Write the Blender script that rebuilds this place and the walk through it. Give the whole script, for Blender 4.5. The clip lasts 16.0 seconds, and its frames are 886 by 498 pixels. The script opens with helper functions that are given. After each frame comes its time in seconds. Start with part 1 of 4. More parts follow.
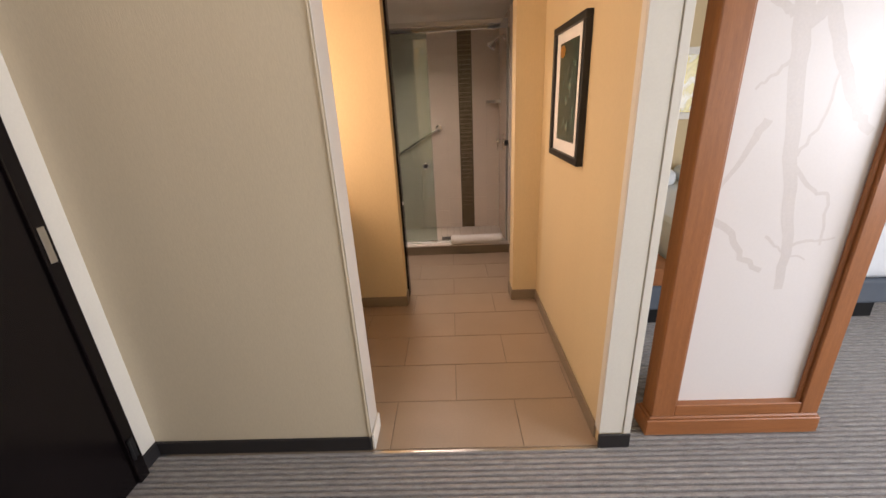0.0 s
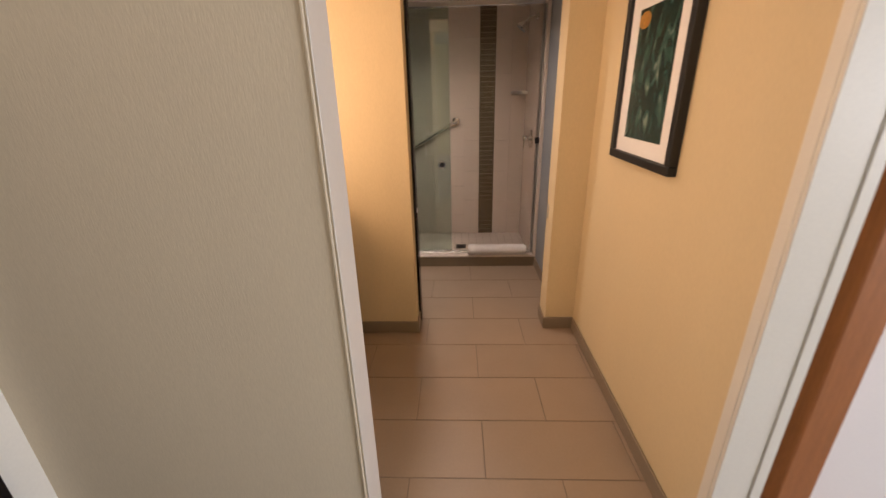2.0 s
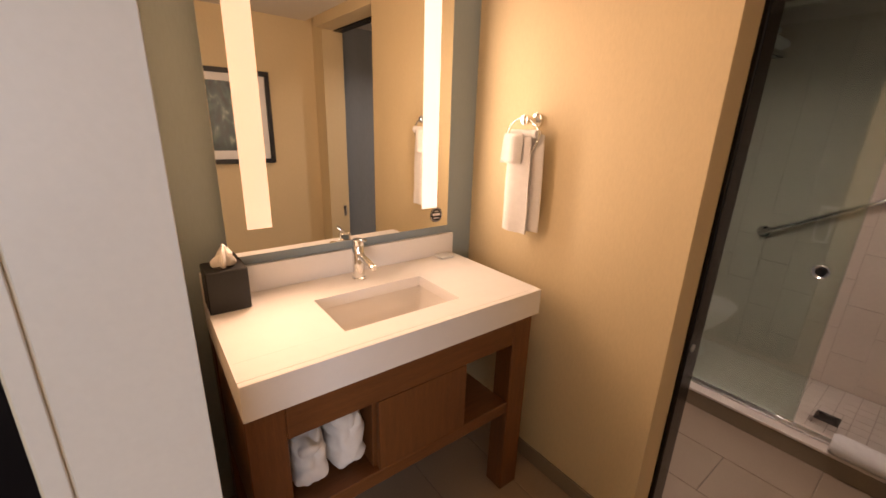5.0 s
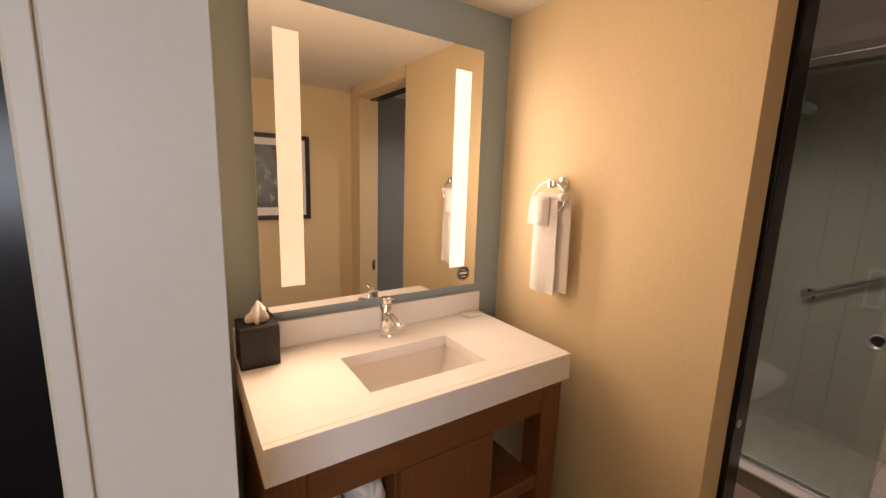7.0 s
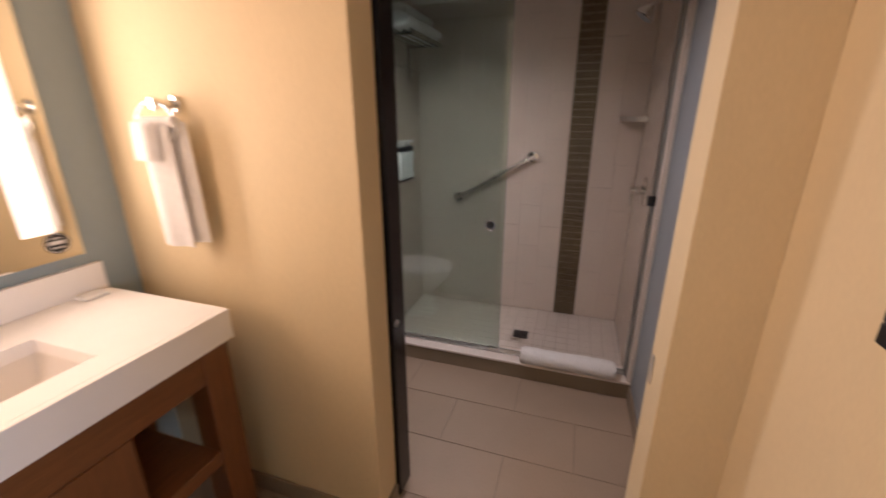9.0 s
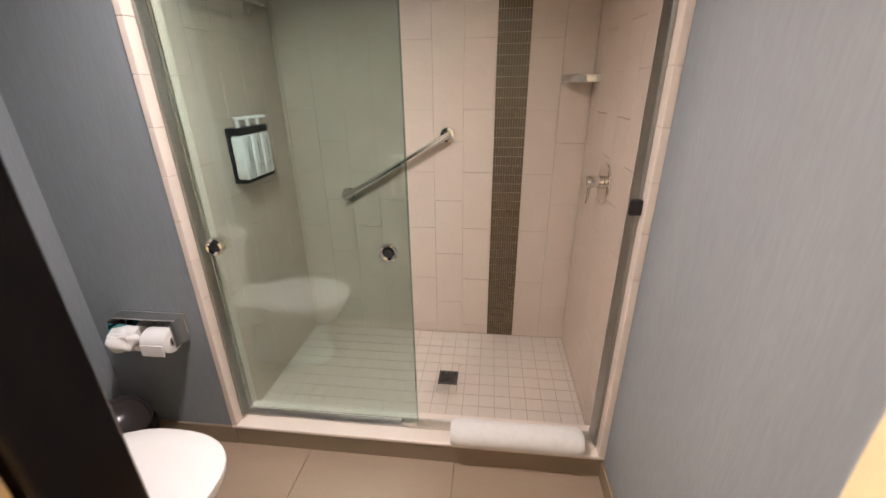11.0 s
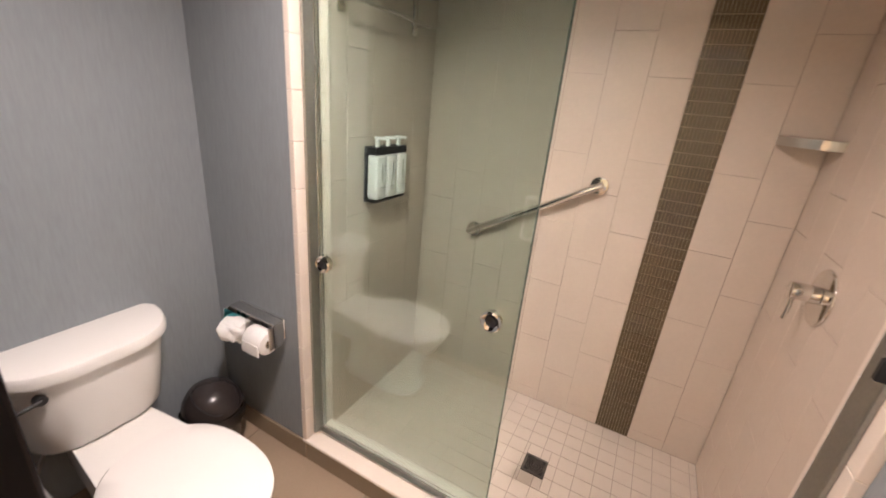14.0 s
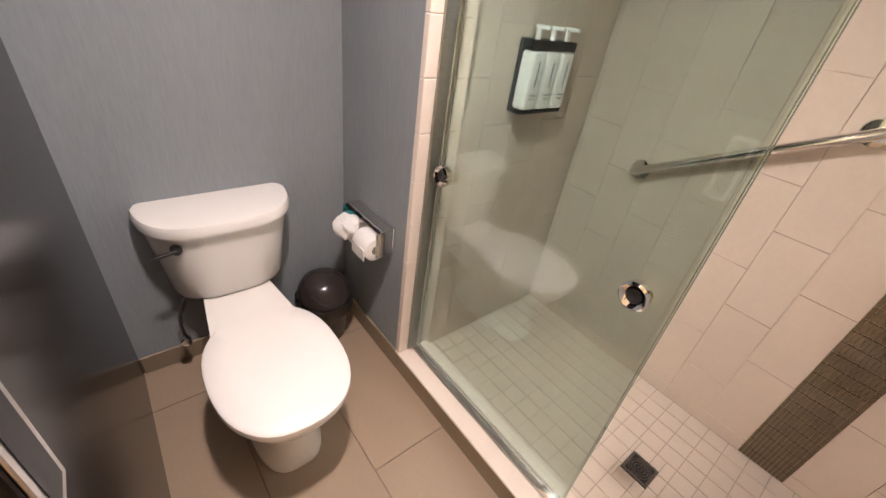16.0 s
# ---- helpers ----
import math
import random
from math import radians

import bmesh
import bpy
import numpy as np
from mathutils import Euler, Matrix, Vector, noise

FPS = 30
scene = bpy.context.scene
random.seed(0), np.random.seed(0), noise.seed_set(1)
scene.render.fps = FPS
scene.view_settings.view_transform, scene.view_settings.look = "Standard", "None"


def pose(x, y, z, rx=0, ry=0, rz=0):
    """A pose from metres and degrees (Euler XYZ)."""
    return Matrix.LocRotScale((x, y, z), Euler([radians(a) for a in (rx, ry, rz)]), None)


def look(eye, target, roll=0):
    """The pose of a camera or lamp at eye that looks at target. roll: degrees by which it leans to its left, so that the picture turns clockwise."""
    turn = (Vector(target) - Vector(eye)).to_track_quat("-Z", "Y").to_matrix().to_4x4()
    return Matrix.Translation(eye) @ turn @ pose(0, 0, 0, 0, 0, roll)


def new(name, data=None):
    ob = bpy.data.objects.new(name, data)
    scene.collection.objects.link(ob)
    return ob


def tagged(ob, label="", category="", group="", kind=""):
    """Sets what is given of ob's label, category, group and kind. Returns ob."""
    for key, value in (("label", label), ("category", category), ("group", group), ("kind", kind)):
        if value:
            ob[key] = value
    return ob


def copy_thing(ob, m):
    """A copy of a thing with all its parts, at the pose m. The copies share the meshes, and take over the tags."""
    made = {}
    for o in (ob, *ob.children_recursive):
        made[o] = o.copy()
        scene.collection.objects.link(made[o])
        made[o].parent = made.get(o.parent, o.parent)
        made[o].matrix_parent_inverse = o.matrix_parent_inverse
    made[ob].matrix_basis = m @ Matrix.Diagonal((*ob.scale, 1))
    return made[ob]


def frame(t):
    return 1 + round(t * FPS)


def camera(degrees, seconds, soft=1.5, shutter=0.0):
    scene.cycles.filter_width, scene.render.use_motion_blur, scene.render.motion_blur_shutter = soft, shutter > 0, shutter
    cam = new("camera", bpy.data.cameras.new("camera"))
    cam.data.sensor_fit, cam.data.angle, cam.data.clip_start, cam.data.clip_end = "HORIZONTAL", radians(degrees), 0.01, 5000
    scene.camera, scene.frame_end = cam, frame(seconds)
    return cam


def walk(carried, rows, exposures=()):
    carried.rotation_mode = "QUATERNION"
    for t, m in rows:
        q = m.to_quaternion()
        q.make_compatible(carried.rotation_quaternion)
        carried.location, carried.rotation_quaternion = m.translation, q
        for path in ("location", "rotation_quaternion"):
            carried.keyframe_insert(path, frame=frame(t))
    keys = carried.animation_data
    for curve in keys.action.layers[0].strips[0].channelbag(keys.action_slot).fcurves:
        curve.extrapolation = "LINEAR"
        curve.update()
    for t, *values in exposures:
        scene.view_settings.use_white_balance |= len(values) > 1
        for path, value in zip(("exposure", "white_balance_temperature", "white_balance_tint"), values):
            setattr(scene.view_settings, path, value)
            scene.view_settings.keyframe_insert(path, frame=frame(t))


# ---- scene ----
cam = camera(96.5, 16.0, shutter=0.3)
EXPOSURES = [(0, 0.22, 6700, 20), (2.5, 0.1, 6700, 22), (3.5, 0.28, 6850, 24), (4.2, 0.0, 6850, 24), (5, -0.25, 6800, 24), (8, -0.35, 6100, 18), (9.2, 0.15, 5750, 22), (11.4, 1.2, 5950, 12), (12.4, 1.22, 6150, 14), (13, 1.25, 6200, 15), (14.5, 1.32, 6300, 18), (16, 1.2, 6300, 18)]
PATH = [
    (0, (0.78, 0.276, 1.495), (0.714, 2.148, 0.793), -2.9),
    (0.5, (0.785, 0.297, 1.521), (0.746, 2.182, 0.856), -1.5),
    (1, (0.732, 0.391, 1.496), (0.736, 2.275, 0.824), -0.8),
    (1.5, (0.672, 0.608, 1.489), (0.702, 2.488, 0.805), -0.8),
    (2, (0.648, 0.802, 1.449), (0.57, 2.665, 0.726), -1.4),
    (2.5, (0.773, 1.053, 1.478), (0.505, 2.892, 0.739), -1.8),
    (3, (0.793, 1.265, 1.476), (0.311, 3.06, 0.736), -1.4),
    (3.5, (0.767, 1.482, 1.469), (0.017, 3.181, 0.729), -1.0),
    (4, (0.805, 1.652, 1.441), (-0.294, 3.17, 0.744), -0.9),
    (4.5, (0.819, 1.755, 1.446), (-0.532, 3.088, 0.815), 0.5),
    (5, (0.817, 1.78, 1.476), (-0.699, 2.944, 0.888), 1.8),
    (5.2, (0.819, 1.77, 1.483), (-0.736, 2.897, 0.925), 2.3),
    (7.3, (0.821, 1.767, 1.517), (-0.826, 2.862, 1.217), 1.9),
    (7.5, (0.835, 1.782, 1.526), (-0.81, 2.886, 1.251), 1.9),
    (8, (0.864, 1.793, 1.524), (-0.708, 3.001, 1.258), 1.5),
    (8.5, (0.942, 1.894, 1.505), (-0.244, 3.441, 1.059), 0.4),
    (9, (0.943, 2.068, 1.47), (0.339, 3.868, 0.841), -0.2),
    (9.2, (0.912, 2.174, 1.449), (0.528, 4.009, 0.751), -0.2),
    (11.3, (0.853, 3.037, 1.437), (0.635, 4.873, 0.673), -0.7),
    (11.5, (0.866, 3.102, 1.465), (0.578, 4.971, 0.813), -0.1),
    (12, (0.897, 3.182, 1.571), (0.501, 5.097, 1.148), 0.6),
    (12.5, (0.908, 3.19, 1.568), (0.471, 5.092, 1.131), 0.2),
    (13, (0.9, 3.188, 1.545), (0.351, 5.035, 1.006), 0.0),
    (13.5, (0.874, 3.194, 1.524), (0.176, 4.97, 0.929), 1.6),
    (14, (0.82, 3.194, 1.488), (-0.014, 4.871, 0.786), 5.4),
    (14.5, (0.739, 3.202, 1.427), (-0.223, 4.699, 0.514), 9.1),
    (15, (0.711, 3.353, 1.394), (-0.396, 4.656, 0.356), 9.8),
    (15.5, (0.724, 3.41, 1.371), (-0.459, 4.597, 0.279), 9.3),
    (16, (0.727, 3.415, 1.373), (-0.505, 4.559, 0.291), 8.6),
]
walk(cam, [(t, look(eye, target, roll)) for t, eye, target, roll in PATH], EXPOSURES)

# ---- light ----
world = bpy.data.worlds.new("world")
scene.world = world
world.use_nodes = True
wn = world.node_tree
sky = wn.nodes.new("ShaderNodeTexSky")
sky.sky_type, sky.sun_disc, sky.sun_elevation, sky.sun_rotation = "NISHITA", False, radians(40), radians(120)
wn.nodes["Background"].inputs[1].default_value = 0.12
wn.links.new(sky.outputs[0], wn.nodes["Background"].inputs[0])


def area(name, m, sx, sy, power, color, shape="RECTANGLE", spread=180):
    d = bpy.data.lights.new(name, "AREA")
    d.shape, d.size, d.size_y, d.energy, d.color, d.spread = shape, sx, sy, power, color, radians(spread)
    ob = new(name, d)
    ob.matrix_world = m
    return ob


# daylight in the opening of the room's big window
area("window_daylight", look((5.12, -0.35, 1.5), (0, -0.2, 1.2)), 2.5, 1.2, 155, (0.84, 0.93, 1.0))
# the two upright strips of the vanity mirror
area("strip_light", look((-0.549, 2.069, 1.546), (0.4, 2.086, 1.546)), 0.075, 0.80, 11.5, (1.0, 0.69, 0.44))
area("strip_light", look((-0.560, 2.762, 1.546), (0.4, 2.779, 1.546)), 0.075, 0.80, 5.0, (1.0, 0.76, 0.54))
# recessed lamp of the shower room
area("downlight_shower_room", look((0.33, 3.63, 2.212), (0.33, 3.63, 0)), 0.12, 0.12, 11.0, (1.0, 0.87, 0.76), "DISK", 148)
# unseen entry lamp, added to warm the upper partition
area("entry_warm_fill", look((0.1, 0.55, 2.585), (0.1, 0.55, 0)), 0.12, 0.12, 5, (1.0, 0.78, 0.55), "DISK")

# ---- materials ----


def mat(name, color, rough=0.5, metal=0.0, vary=0.06, scale=6.0, fine=120.0, bump=0.1, spec=0.5, stretch=(1, 1, 1), rand=0.0, tint=None):
    """A procedural surface: colour with stains at one scale and grain at another, and a fine relief."""
    m = bpy.data.materials.new(name)
    m.use_nodes = True
    t = m.node_tree
    b = t.nodes["Principled BSDF"]
    b.inputs["Roughness"].default_value, b.inputs["Metallic"].default_value = rough, metal
    b.inputs["Specular IOR Level"].default_value = spec
    co = t.nodes.new("ShaderNodeTexCoord")
    mp = t.nodes.new("ShaderNodeMapping")
    mp.inputs["Scale"].default_value = stretch
    geo = t.nodes.new("ShaderNodeNewGeometry")
    t.links.new(geo.outputs["Position"], mp.inputs["Vector"])
    big, small = t.nodes.new("ShaderNodeTexNoise"), t.nodes.new("ShaderNodeTexNoise")
    for n, s, d in ((big, scale, 4), (small, fine, 2)):
        n.inputs["Scale"].default_value, n.inputs["Detail"].default_value = s, d
        t.links.new(mp.outputs[0], n.inputs["Vector"])
    add = t.nodes.new("ShaderNodeMath")
    add.operation = "ADD"
    t.links.new(big.outputs[0], add.inputs[0])
    t.links.new(small.outputs[0], add.inputs[1])
    last = add
    if rand:
        info = t.nodes.new("ShaderNodeObjectInfo")
        mul = t.nodes.new("ShaderNodeMath")
        mul.operation = "MULTIPLY_ADD"
        mul.inputs[1].default_value = rand
        t.links.new(info.outputs["Random"], mul.inputs[0])
        t.links.new(add.outputs[0], mul.inputs[2])
        last = mul
    ramp = t.nodes.new("ShaderNodeMapRange")
    ramp.inputs["From Min"].default_value, ramp.inputs["From Max"].default_value = 0.6, 1.4 + rand
    t.links.new(last.outputs[0], ramp.inputs["Value"])
    mix = t.nodes.new("ShaderNodeMix")
    mix.data_type = "RGBA"
    lo = [max(0.0, c * (1 - vary)) for c in color] + [1]
    hi = [min(1.0, c * (1 + vary)) for c in (tint or color)] + [1]
    mix.inputs["A"].default_value, mix.inputs["B"].default_value = lo, hi
    t.links.new(ramp.outputs[0], mix.inputs["Factor"])
    t.links.new(mix.outputs["Result"], b.inputs["Base Color"])
    if bump:
        bp = t.nodes.new("ShaderNodeBump")
        bp.inputs["Strength"].default_value, bp.inputs["Distance"].default_value = bump, 0.002
        t.links.new(add.outputs[0], bp.inputs["Height"])
        t.links.new(bp.outputs[0], b.inputs["Normal"])
    return m


def emitter(name, color, strength):
    m = bpy.data.materials.new(name)
    m.use_nodes = True
    b = m.node_tree.nodes["Principled BSDF"]
    b.inputs["Base Color"].default_value = (0.8, 0.8, 0.8, 1)
    b.inputs["Emission Color"].default_value = (*color, 1)
    b.inputs["Emission Strength"].default_value = strength
    return m


CREAM = mat("cream_vinyl_wallcovering", (0.69, 0.555, 0.335), 0.62, vary=0.05, scale=3, fine=220, bump=0.25, stretch=(1, 1, 0.25))
# the same cream covering, with bluish daylight greyed into its colour
CREAM_DAYLIT = mat("cream_vinyl_greyed_by_daylight", (0.61, 0.53, 0.40), 0.62, vary=0.05, scale=2.5, fine=220, bump=0.25, stretch=(1, 1, 0.25))
WHITE = mat("white_painted_trim", (0.76, 0.73, 0.66), 0.4, vary=0.03, bump=0.06)
OFFWHITE = mat("off_white_painted_trim", (0.60, 0.565, 0.51), 0.45, vary=0.03, bump=0.06)
GREY = mat("blue_grey_woven_wallcovering", (0.265, 0.291, 0.313), 0.6, vary=0.10, scale=4, fine=160, bump=0.3, stretch=(1, 1, 0.12))
TEAL = mat("grey_green_wallcovering", (0.31, 0.375, 0.39), 0.6, vary=0.05, scale=3, fine=160, bump=0.2, stretch=(1, 1, 0.2))
CEIL = mat("white_ceiling_paint", (0.72, 0.68, 0.60), 0.8, vary=0.03, bump=0.1)
FLOORTILE = mat("tan_porcelain_tile", (0.335, 0.25, 0.178), 0.38, vary=0.07, scale=5, fine=90, bump=0.04, rand=0.25)
GROUT = mat("brown_grout", (0.225, 0.175, 0.13), 0.85, vary=0.15, bump=0.3)
BASET = mat("taupe_tile_base", (0.25, 0.195, 0.135), 0.45, vary=0.08, bump=0.05)
CARPET = mat("grey_ribbed_carpet", (0.33, 0.315, 0.31), 0.95, vary=0.35, scale=60, fine=400, bump=1.0, spec=0.1, stretch=(0.35, 1, 1))
COVE = mat("charcoal_vinyl_base", (0.018, 0.016, 0.017), 0.6, vary=0.1)
DARKWOOD = mat("espresso_wood", (0.007, 0.005, 0.0055), 0.20, spec=0.25, vary=0.25, scale=8, fine=60, bump=0.05, stretch=(6, 6, 0.4))
ORANGE = mat("cherry_stained_wood", (0.34, 0.13, 0.048), 0.35, vary=0.22, scale=9, fine=70, bump=0.06, stretch=(7, 7, 0.5))
ORANGEH = mat("cherry_stained_wood_level", (0.34, 0.13, 0.048), 0.35, vary=0.22, scale=9, fine=70, bump=0.06, stretch=(0.5, 7, 7))
WALNUT = mat("walnut_veneer", (0.155, 0.058, 0.017), 0.38, vary=0.25, scale=8, fine=60, bump=0.05, stretch=(8, 0.6, 8))
WALNUTV = mat("walnut_veneer_upright", (0.155, 0.058, 0.017), 0.38, vary=0.25, scale=8, fine=60, bump=0.05, stretch=(8, 8, 0.6))
QUARTZ = mat("white_quartz", (0.84, 0.82, 0.80), 0.6, vary=0.02, spec=0.25, scale=20, fine=300, bump=0.0)
CERAMIC = mat("white_glazed_ceramic", (0.80, 0.77, 0.74), 0.08, vary=0.01, bump=0.0)
PLASTICW = mat("white_plastic_seat", (0.80, 0.76, 0.735), 0.25, vary=0.01, bump=0.0)
CHROME = mat("polished_chrome", (0.78, 0.77, 0.75), 0.08, 1.0, vary=0.03, bump=0.0)
STEEL = mat("brushed_aluminium", (0.62, 0.60, 0.57), 0.28, 1.0, vary=0.06, bump=0.02)
# darker grey than STEEL, for the wall channels
CHANNEL = mat("dark_aluminium_channel", (0.36, 0.37, 0.35), 0.35, 1.0, vary=0.1, bump=0.02)
GUNMETAL = mat("dull_dark_steel", (0.14, 0.13, 0.12), 0.4, 1.0, vary=0.2, scale=40, bump=0.05)
BLACK = mat("black_satin", (0.010, 0.010, 0.011), 0.45, vary=0.2, bump=0.04)
BINM = mat("dark_brown_plastic", (0.035, 0.028, 0.027), 0.25, vary=0.1, bump=0.0)
TERRY = mat("white_terry_cloth", (0.80, 0.77, 0.74), 0.95, vary=0.06, scale=40, fine=500, bump=1.0, spec=0.1)
PAPER = mat("white_tissue_paper", (0.82, 0.80, 0.78), 0.9, vary=0.05, bump=0.3, spec=0.1)
TEALP = mat("teal_wrapper", (0.03, 0.22, 0.24), 0.45, vary=0.15)
WALLTILE = mat("cream_wall_tile", (0.60, 0.505, 0.425), 0.22, vary=0.04, scale=4, fine=60, bump=0.03, rand=0.2)
WALLGROUT = mat("pale_grout", (0.57, 0.48, 0.404), 0.85, vary=0.08)
PANTILE = mat("cream_mosaic_tile", (0.58, 0.505, 0.435), 0.35, vary=0.05, scale=12, bump=0.05, rand=0.35)
PANGROUT = mat("beige_grout", (0.41, 0.345, 0.285), 0.9, vary=0.12)
STICK = mat("brown_glass_mosaic", (0.125, 0.092, 0.052), 0.07, vary=0.25, scale=30, bump=0.02, rand=0.5)
STICKGROUT = mat("tan_mosaic_grout", (0.42, 0.33, 0.23), 0.9, vary=0.1)
BULL = mat("ivory_bullnose_tile", (0.76, 0.67, 0.59), 0.22, vary=0.03, bump=0.02)
ACRYLIC = mat("frosted_acrylic", (0.80, 0.76, 0.75), 0.35, vary=0.02, scale=2, bump=0.0)
PRINT = mat("pale_grey_print", (0.715, 0.665, 0.645), 0.35, vary=0.05, bump=0.0)
BEDGREY = mat("slate_upholstery", (0.12, 0.14, 0.17), 0.9, vary=0.12, fine=300, bump=0.5, spec=0.15)
SHEET = mat("white_bed_linen", (0.74, 0.77, 0.80), 0.9, vary=0.04, bump=0.4, spec=0.1)
SOAPW = mat("white_bottle", (0.78, 0.78, 0.76), 0.3, vary=0.02, bump=0.0)
LABEL = mat("grey_print", (0.30, 0.31, 0.32), 0.5, vary=0.05, bump=0.0)
LAMPL = emitter("warm_diffuser", (1.0, 0.60, 0.34), 0.78)
LAMPR = emitter("bright_diffuser", (1.0, 0.80, 0.60), 1.35)
DOWN = emitter("lit_lens", (1.0, 0.88, 0.74), 14.0)

MIRROR = bpy.data.materials.new("mirror_silver")
MIRROR.use_nodes = True
_b = MIRROR.node_tree.nodes["Principled BSDF"]
_b.inputs["Base Color"].default_value, _b.inputs["Metallic"].default_value, _b.inputs["Roughness"].default_value = (0.80, 0.80, 0.77, 1), 1.0, 0.01


def glass(name, color, rough=0.0):
    m = bpy.data.materials.new(name)
    m.use_nodes = True
    b = m.node_tree.nodes["Principled BSDF"]
    b.inputs["Base Color"].default_value = (*color, 1)
    b.inputs["Transmission Weight"].default_value, b.inputs["Roughness"].default_value, b.inputs["IOR"].default_value = 1.0, rough, 1.62
    return m


GLASS = glass("green_tinted_glass", (0.78, 0.865, 0.835))
GLASSEDGE = mat("glass_edge", (0.05, 0.12, 0.10), 0.15, vary=0.1, bump=0.0)
BAG = glass("clear_bin_liner", (0.9, 0.9, 0.9), 0.25)


def art(name, stops, scale, stretch=(1, 1, 1)):
    m = bpy.data.materials.new(name)
    m.use_nodes = True
    t = m.node_tree
    b = t.nodes["Principled BSDF"]
    b.inputs["Roughness"].default_value = 0.25
    g = t.nodes.new("ShaderNodeNewGeometry")
    n = t.nodes.new("ShaderNodeTexNoise")
    n.inputs["Scale"].default_value, n.inputs["Detail"].default_value, n.inputs["Distortion"].default_value = scale, 8, 1.5
    r = t.nodes.new("ShaderNodeValToRGB")
    r.color_ramp.elements[0].position, r.color_ramp.elements[0].color = stops[0][0], (*stops[0][1], 1)
    r.color_ramp.elements[1].position, r.color_ramp.elements[1].color = stops[-1][0], (*stops[-1][1], 1)
    for p, c in stops[1:-1]:
        r.color_ramp.elements.new(p).color = (*c, 1)
    mp = t.nodes.new("ShaderNodeMapping")
    mp.inputs["Scale"].default_value = stretch
    t.links.new(g.outputs["Position"], mp.inputs["Vector"])
    t.links.new(mp.outputs[0], n.inputs["Vector"])
    t.links.new(n.outputs[0], r.inputs[0])
    t.links.new(r.outputs[0], b.inputs["Base Color"])
    return m


ARTGREEN = art("dark_green_print", [(0.3, (0.012, 0.016, 0.010)), (0.5, (0.02, 0.05, 0.042)), (0.6, (0.05, 0.10, 0.08)), (0.72, (0.28, 0.32, 0.27))], 16, (1, 1, 0.45))
ARTYELLOW = art("yellow_print", [(0.35, (0.75, 0.62, 0.10)), (0.5, (0.62, 0.50, 0.05)), (0.65, (0.80, 0.78, 0.60))], 8)

# ---- mesh helpers ----


def box(x0, x1, y0, y1, z0, z1, bevel=0.0, seg=1):
    bm = bmesh.new()
    bmesh.ops.create_cube(bm, size=1, matrix=Matrix.Translation(((x0 + x1) / 2, (y0 + y1) / 2, (z0 + z1) / 2)) @ Matrix.Diagonal((x1 - x0, y1 - y0, z1 - z0, 1)))
    if bevel:
        bmesh.ops.bevel(bm, geom=bm.edges[:], offset=bevel, segments=seg, affect="EDGES", profile=0.5)
    return bm


def merge(*bms):
    out = bms[0]
    for b in bms[1:]:
        me = bpy.data.meshes.new("tmp")
        b.to_mesh(me)
        out.from_mesh(me)
        bpy.data.meshes.remove(me)
        b.free()
    return out


def cyl(p, q, r, r2=None, n=24, bevel=0.0):
    """A rod from p to q."""
    p, q = Vector(p), Vector(q)
    bm = bmesh.new()
    d = q - p
    bmesh.ops.create_cone(bm, cap_ends=True, segments=n, radius1=r, radius2=r if r2 is None else r2, depth=d.length)
    if bevel:
        es = [e for e in bm.edges if len(e.link_faces) == 2 and e.calc_face_angle(0) > 1.0]
        bmesh.ops.bevel(bm, geom=es, offset=bevel, segments=2, affect="EDGES", profile=0.5)
    bmesh.ops.transform(bm, verts=bm.verts[:], matrix=Matrix.Translation((p + q) / 2) @ d.to_track_quat("Z", "Y").to_matrix().to_4x4())
    return bm


def loft(rings, cap=True):
    """Skin over closed rings of equal count."""
    bm = bmesh.new()
    vs = [[bm.verts.new(v) for v in ring] for ring in rings]
    n = len(vs[0])
    for a, b in zip(vs, vs[1:]):
        for i in range(n):
            bm.faces.new((a[i], a[(i + 1) % n], b[(i + 1) % n], b[i]))
    if cap:
        bm.faces.new(list(reversed(vs[0])))
        bm.faces.new(vs[-1])
    bmesh.ops.recalc_face_normals(bm, faces=bm.faces[:])
    return bm


def tube(points, r, n=12, closed=False):
    """A round bar along points."""
    pts = [Vector(p) for p in points]
    rings = []
    m = len(pts)
    up = None
    for i, p in enumerate(pts):
        a = pts[(i - 1) % m] if closed or i else pts[0]
        b = pts[(i + 1) % m] if closed or i < m - 1 else pts[-1]
        d = (b - a).normalized()
        if up is None:
            up = d.orthogonal().normalized()
        up = (up - d * up.dot(d)).normalized()
        side = d.cross(up)
        rings.append([p + r * (math.cos(2 * math.pi * k / n) * up + math.sin(2 * math.pi * k / n) * side) for k in range(n)])
    if closed:
        rings.append(rings[0])
        bm = loft(rings, cap=False)
        bmesh.ops.remove_doubles(bm, verts=bm.verts[:], dist=1e-5)
        return bm
    return loft(rings)


def lathe(profile, center, n=32):
    """A body turned about the z axis from (radius, height) pairs."""
    cx, cy, cz = center
    return loft([[(cx + max(r, 1e-4) * math.cos(2 * math.pi * k / n), cy + max(r, 1e-4) * math.sin(2 * math.pi * k / n), cz + z) for k in range(n)] for r, z in profile])


